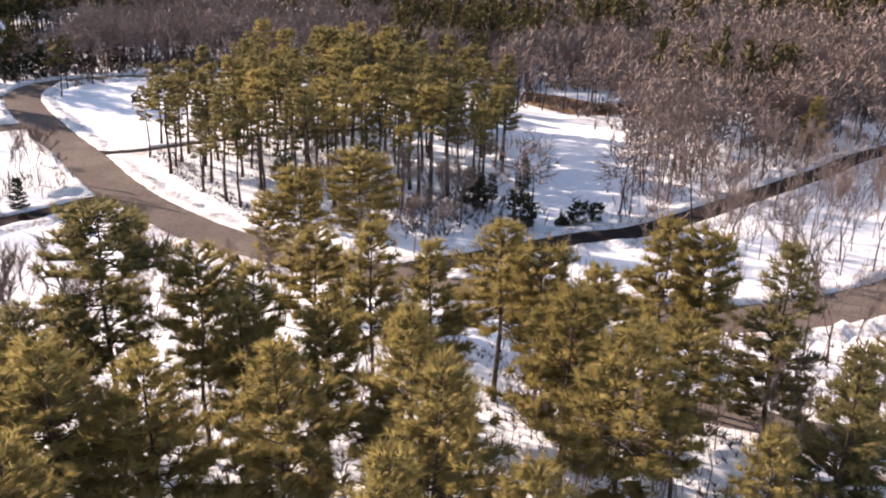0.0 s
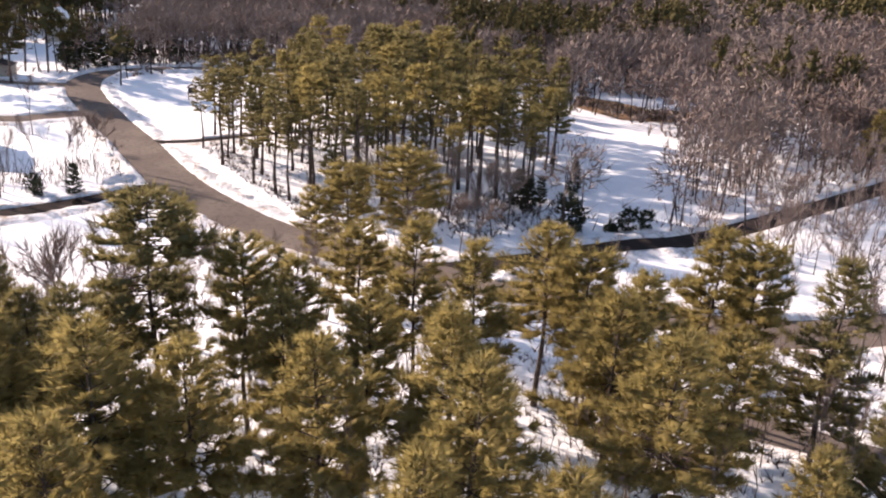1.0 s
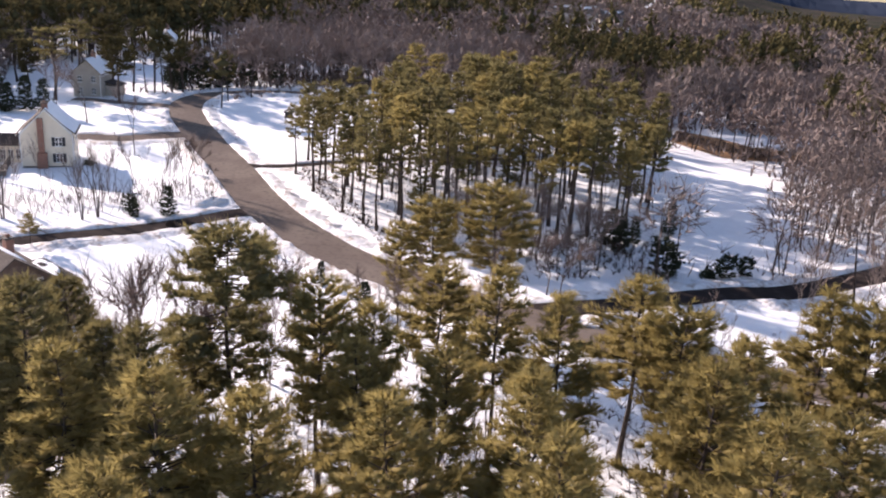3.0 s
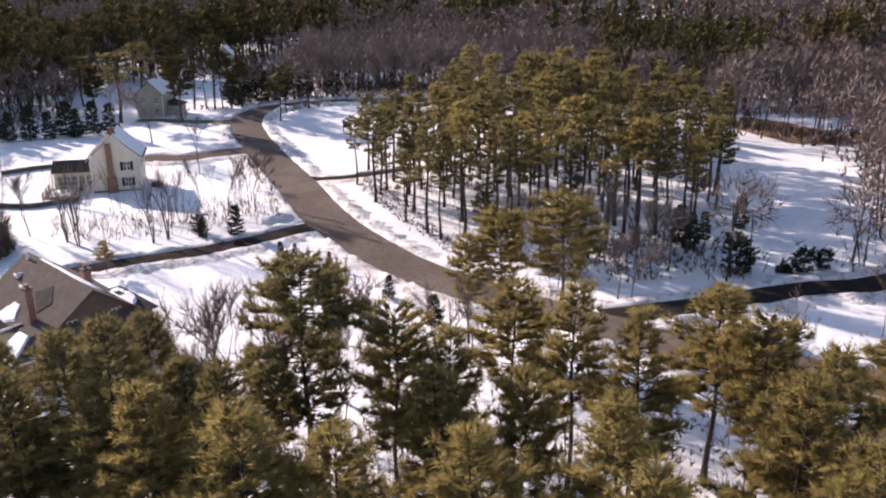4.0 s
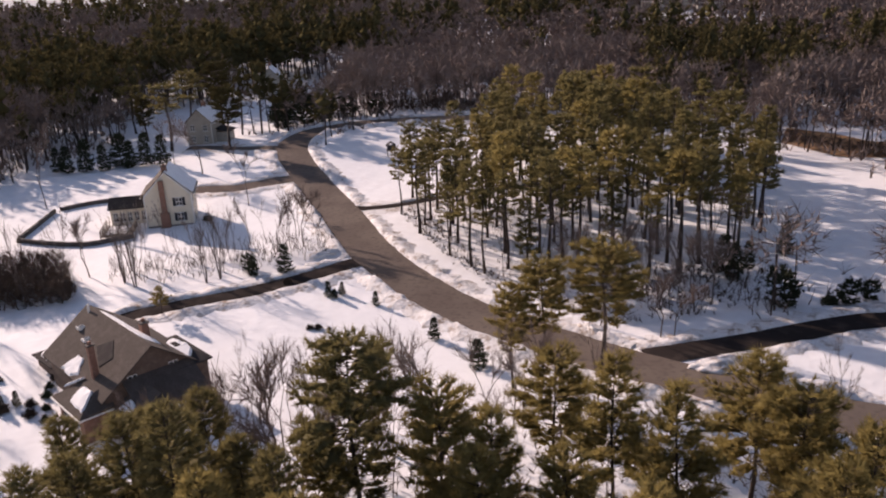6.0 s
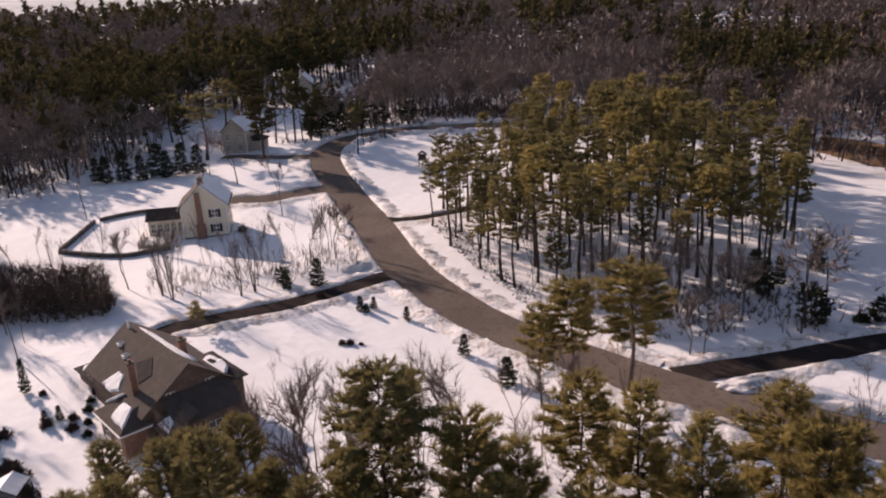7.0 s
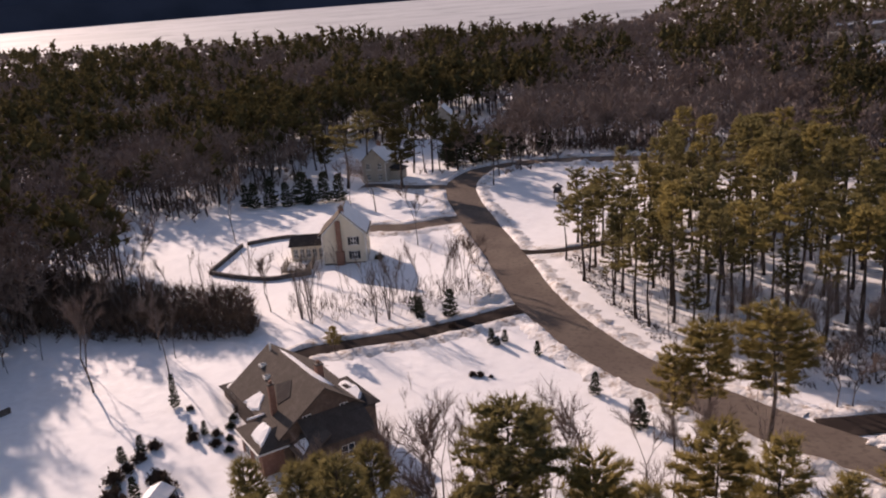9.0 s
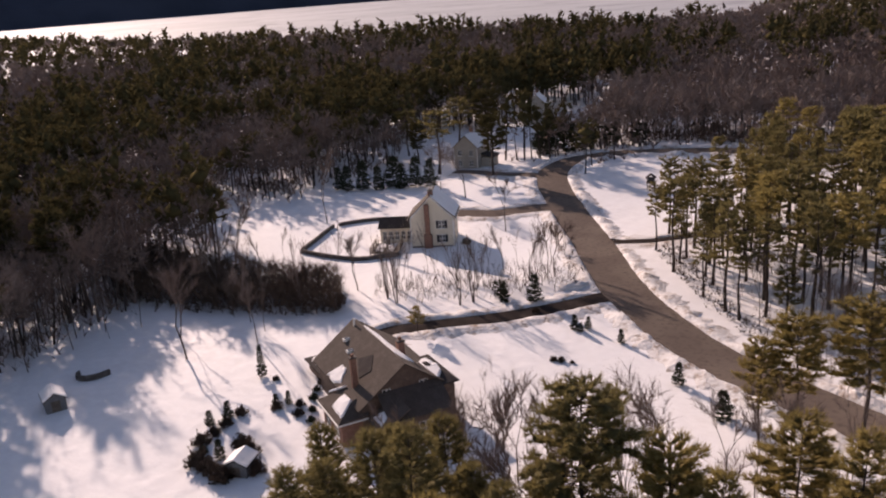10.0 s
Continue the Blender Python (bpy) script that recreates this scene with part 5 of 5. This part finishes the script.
for x, y, k, s in ((-74.2, 129.6, 0, 0.85), (-108.9, 122.3, "p", 0.95), (-92.1, 145.1, 1, 0.9), (-80.4, 96.2, 3, 0.62), (-71.0, 93.2, "c", 1.05), (-73.6, 94.6, "c", 1.0),
                   (-75.5, 98.9, "c", 0.9), (-60.9, 97.2, "c", 0.95), (-62.0, 95.6, "c", 0.8), (-58.0, 107.9, 1, 0.62), (-55.2, 110.4, 3, 0.6), (-51.9, 108.9, 0, 0.45),
                   (-78.0, 73.3, 0, 0.8), (-84.0, 67.0, 3, 0.9), (-106.1, 96.3, 1, 0.95), (-22.3, 66.1, 1, 0.92), (-29.0, 52.7, 2, 1.1), (-34.7, 62.0, 0, 0.75),
                   (-38.5, 57.5, 3, 0.7), (-43, 55, 2, 0.7), (-33.5, 57.4, 3, 0.92), (-30.4, 55.0, 1, 0.65), (-25.5, 63.5, 4, 0.6), (-18.5, 68.5, 0, 0.7), (-16.0, 70.5, 2, 0.75), (-97.5, 144.5, 0, 0.8), (-5.0, 90.8, 3, 0.55), (-3.6, 91.2, 1, 0.5)):
    if k == "c":
        plant(rng.choice(CLUMP), x, y, s)
    elif k == "p":
        plant(THIN[0], x, y, 1.25)
    else:
        plant(BARE[k], x, y, s)
scatter([(-50, 108), (-56, 106), (-74, 96), (-84, 100), (-78, 112), (-64, 112), (-58, 118)], 4, SAPLING, 0.45, 0.8, 2.2)
scatter([(-52, 106), (-58, 100), (-74, 94), (-84, 99), (-80, 108), (-66, 112), (-58, 116)], 16, THIN, 0.4, 0.75, 2.4)
scatter([(-84, 92), (-98, 96), (-104, 104), (-90, 106), (-82, 104)], 6, CLUMP[:1] + THIN, 0.35, 0.65, 3.0)
scatter([(-44, 58), (-30, 58), (-22, 70), (-36, 72)], 9, THIN, 0.35, 0.6, 2.2)
scatter([(-46, 128), (-30, 106), (-14, 94), (-12, 98), (-28, 112), (-42, 130)], 14, SAPLING, 0.3, 0.6, 2.0)
for x, y, s, k in ((-109.2, 161.8, 0.76, 0), (-95.2, 161.6, 0.72, 2), (-129.0, 177.0, 0.6, 0), (-116, 181, 0.75, 1), (-112.5, 188.5, 0.8, 2), (-121, 170, 0.55, 3)):
    plant((GROVE_PINES[2], GROVE_PINES[0], DARK_PINES[0], DARK_PINES[1])[k], x, y, s * 1.08, None, 1.4)


def thicket(name, poly, count, tall, seed, material, label, spread=0.95, width=0.07):
    """Brush too dense to count: arching stems and twigs in one mesh."""
    r = np.random.default_rng(seed)
    xs, ys = [p[0] for p in poly], [p[1] for p in poly]
    heap = Heap()
    c = []
    while len(c) < count:
        x, y = r.uniform(min(xs), max(xs)), r.uniform(min(ys), max(ys))
        if inside(poly, x, y) and road_gap(x, y) > 0.6:
            c.append((x, y, gz(x, y) + tall * r.random() * 0.75))
    c = np.array(c)
    d = r.normal(size=c.shape) * np.array([0.5, 0.5, 0.1]) + np.array([0, 0, 1.0])
    spikes(heap, c, d, r, 9, tall * 0.36, width, spread=spread)
    ob = new(name, heap.mesh(name, material))
    return tagged(ob, label, "brush", kind="stuff")


thicket("brush", [(-76, 86), (-76.6, 89), (-84, 96), (-96, 95), (-108, 94), (-122, 94), (-126, 86), (-112, 78), (-96, 80), (-86, 82.5)], 3900, 4.8, 1, BRUSH, "dense brown leafless thicket at the edge of the yard")
thicket("brush", [(-50, 106), (-57, 100), (-66, 94), (-75, 93), (-78, 98), (-66, 106), (-56, 112), (-51, 112)], 700, 3.0, 12, BRUSH, "dry brown grass and brush standing out of the snowy yard", 0.2, 0.028)
thicket("brush", [(-8, 93), (-16, 99), (-6, 110), (2, 114), (7, 110), (5, 100)], 420, 2.6, 2, BRUSH, "brown leafless brush on the edge of the grove")
thicket("brush", [(-46, 126), (-34, 109), (-24, 99), (-22, 101), (-32, 112), (-43, 128)], 260, 1.5, 3, BRUSH, "low dry brush along the road")
thicket("brush", [(-46, 129), (-30, 109), (-14, 97), (-4, 104), (-18, 124), (-40, 142)], 520, 1.3, 9, BRUSH, "thin brown undergrowth in the snow under the grove pines", 0.4, 0.04)
thicket("brush", [(14, 178), (22, 171), (30, 168), (40, 176), (46, 186), (30, 176), (22, 180), (15, 186)], 420, 1.8, 4, BRUSH, "brown hedge line behind the snowy field")
thicket("brush", [(-100, 204), (-86, 210), (-70, 207), (-50, 206), (-50, 212), (-72, 213), (-100, 212)], 900, 2.8, 5, BRUSH, "grey brush above the far bend of the road")
thicket("brush", [(-62, 30), (-52, 48), (-40, 58), (-26, 60), (-10, 70), (10, 70), (26, 72), (40, 70), (40, 30), (0, 26)], 2600, 2.2, 6, BRUSH, "undergrowth of brown saplings on the snowy floor of the near wood")

litter = []
for u, (x, y) in enumerate(((13.0, 178), (15, 191), (23.4, 187.5), (29.3, 181), (38.6, 181.5), (39.0, 172.5), (29.3, 168.5), (22, 168.5))):
    litter.append((x, y, gz(x, y) + 0.12))
tagged(mesh_ob("leaf_litter", litter, [tuple(range(8))[::-1]], MULCH), "bare brown bank of leaf litter behind the snowy field", "ground", kind="structure")


def shed(x, y, turn, w, l, h, label):
    top = new("shed")
    top.matrix_basis = pose(x, y, gz(x, y), 0, 0, turn)
    gable_body(top, -w / 2, w / 2, -l / 2, l / 2, -0.4, h * 0.68, h, SHEDWALL)
    for s in (-1, 1):
        part("roof", slab([(0, -l / 2 - 0.15, h + 0.02), (s * (w / 2 + 0.2), -l / 2 - 0.15, h * 0.62), (s * (w / 2 + 0.2), l / 2 + 0.15, h * 0.62), (0, l / 2 + 0.15, h + 0.02)], 0.08), DARKROOF, top)
        part("roof_snow", slab([(0, -l / 2 - 0.1, h + 0.11), (s * (w / 2 + 0.15), -l / 2 - 0.1, h * 0.64 + 0.1), (s * (w / 2 + 0.15), l / 2 + 0.1, h * 0.64 + 0.1), (0, l / 2 + 0.1, h + 0.11)], 0.16), SNOW, top, "snow on the shed roof")
    part("door", box(-0.45, -l / 2 - 0.04, 0.0, 0.45, -l / 2, h * 0.6), WOOD, top)
    return tagged(top, label, "shed")


SHEDWALL = mat("grey_shed_boards", (0.13, 0.13, 0.14), 0.85, [((0.18, 0.18, 0.18), 2.5, 0.45, 0.7)])
shed(-87.3, 51.2, 65, 2.2, 2.8, 2.1, "small grey garden shed with a snow-covered roof")
shed(-59.0, 52.2, 20, 2.2, 2.4, 1.7, "garden shelter with a snow-covered roof among bushes")


def lookout(x, y):
    top = new("play_hut")
    top.matrix_basis = pose(x, y, gz(x, y), 0, 0, 20)
    for a in (-0.7, 0.7):
        for b in (-0.7, 0.7):
            part("post", box(a - 0.07, b - 0.07, -0.3, a + 0.07, b + 0.07, 1.6), WOOD, top)
    part("platform", box(-0.9, -0.9, 1.2, 0.9, 0.9, 1.32), WOOD, top)
    part("cabin", box(-0.75, -0.75, 1.32, 0.75, 0.75, 2.2, 0.02), SHUTTER, top)
    for s in (-1, 1):
        part("roof", slab([(0, -0.95, 2.85), (s * 1.0, -0.95, 2.15), (s * 1.0, 0.95, 2.15), (0, 0.95, 2.85)], 0.07), DARKROOF, top)
    return tagged(top, "small dark wooden play hut standing on posts by the pines", "play hut")


lookout(-60.6, 163.5)


def lamp_post(x, y):
    top = new("street_lamp")
    top.matrix_basis = pose(x, y, gz(x, y))
    h = Heap()
    tube(h, [(0, 0, -0.3), (0, 0, 3.0), (0, 0, 5.8)], [0.09, 0.07, 0.05], 8)
    ob = new("pole", h.mesh("pole", GREY_BARK))
    ob.parent = top
    h = Heap()
    tube(h, [(0, 0, 5.6), (0.5, 0, 5.95), (1.1, 0, 6.0)], [0.04, 0.04, 0.03], 6)
    ob = new("arm", h.mesh("arm", GREY_BARK))
    ob.parent = top
    part("lamp_head", box(0.9, -0.12, 5.86, 1.4, 0.12, 5.98, 0.03), GREY_BARK, top)
    return tagged(top, "plain grey street lamp at the bend of the road", "street lamp")


lamp_post(-72.8, 190.0)


def parked_car(x, y, turn):
    top = new("car")
    top.matrix_basis = pose(x, y, gz(x, y) + 0.02, 0, 0, turn)
    part("body", box(-2.2, -0.88, 0.3, 2.2, 0.88, 0.95, 0.16), BLUE, top)
    part("cabin", box(-1.3, -0.78, 0.93, 1.1, 0.78, 1.45, 0.2), GLASS, top)
    for sx in (-1.35, 1.4):
        for sy in (-0.85, 0.85):
            h = Heap()
            tube(h, [(sx, sy - 0.1, 0.33), (sx, sy + 0.1, 0.33)], [0.33, 0.33], 14)
            ob = new("wheel", h.mesh("wheel", SHUTTER))
            ob.parent = top
    return tagged(top, "blue car parked in the snow at the edge of the woods", "car", "cars by the far field")


for x, y, a in ((37.5, 203.5, 20), (42.0, 205, 15), (46.0, 206.5, 25)):
    parked_car(x, y, a)

for k in KINDS:
    if not k["used"]:
        for o in (*k["top"].children_recursive, k["top"]):
            bpy.data.objects.remove(o)
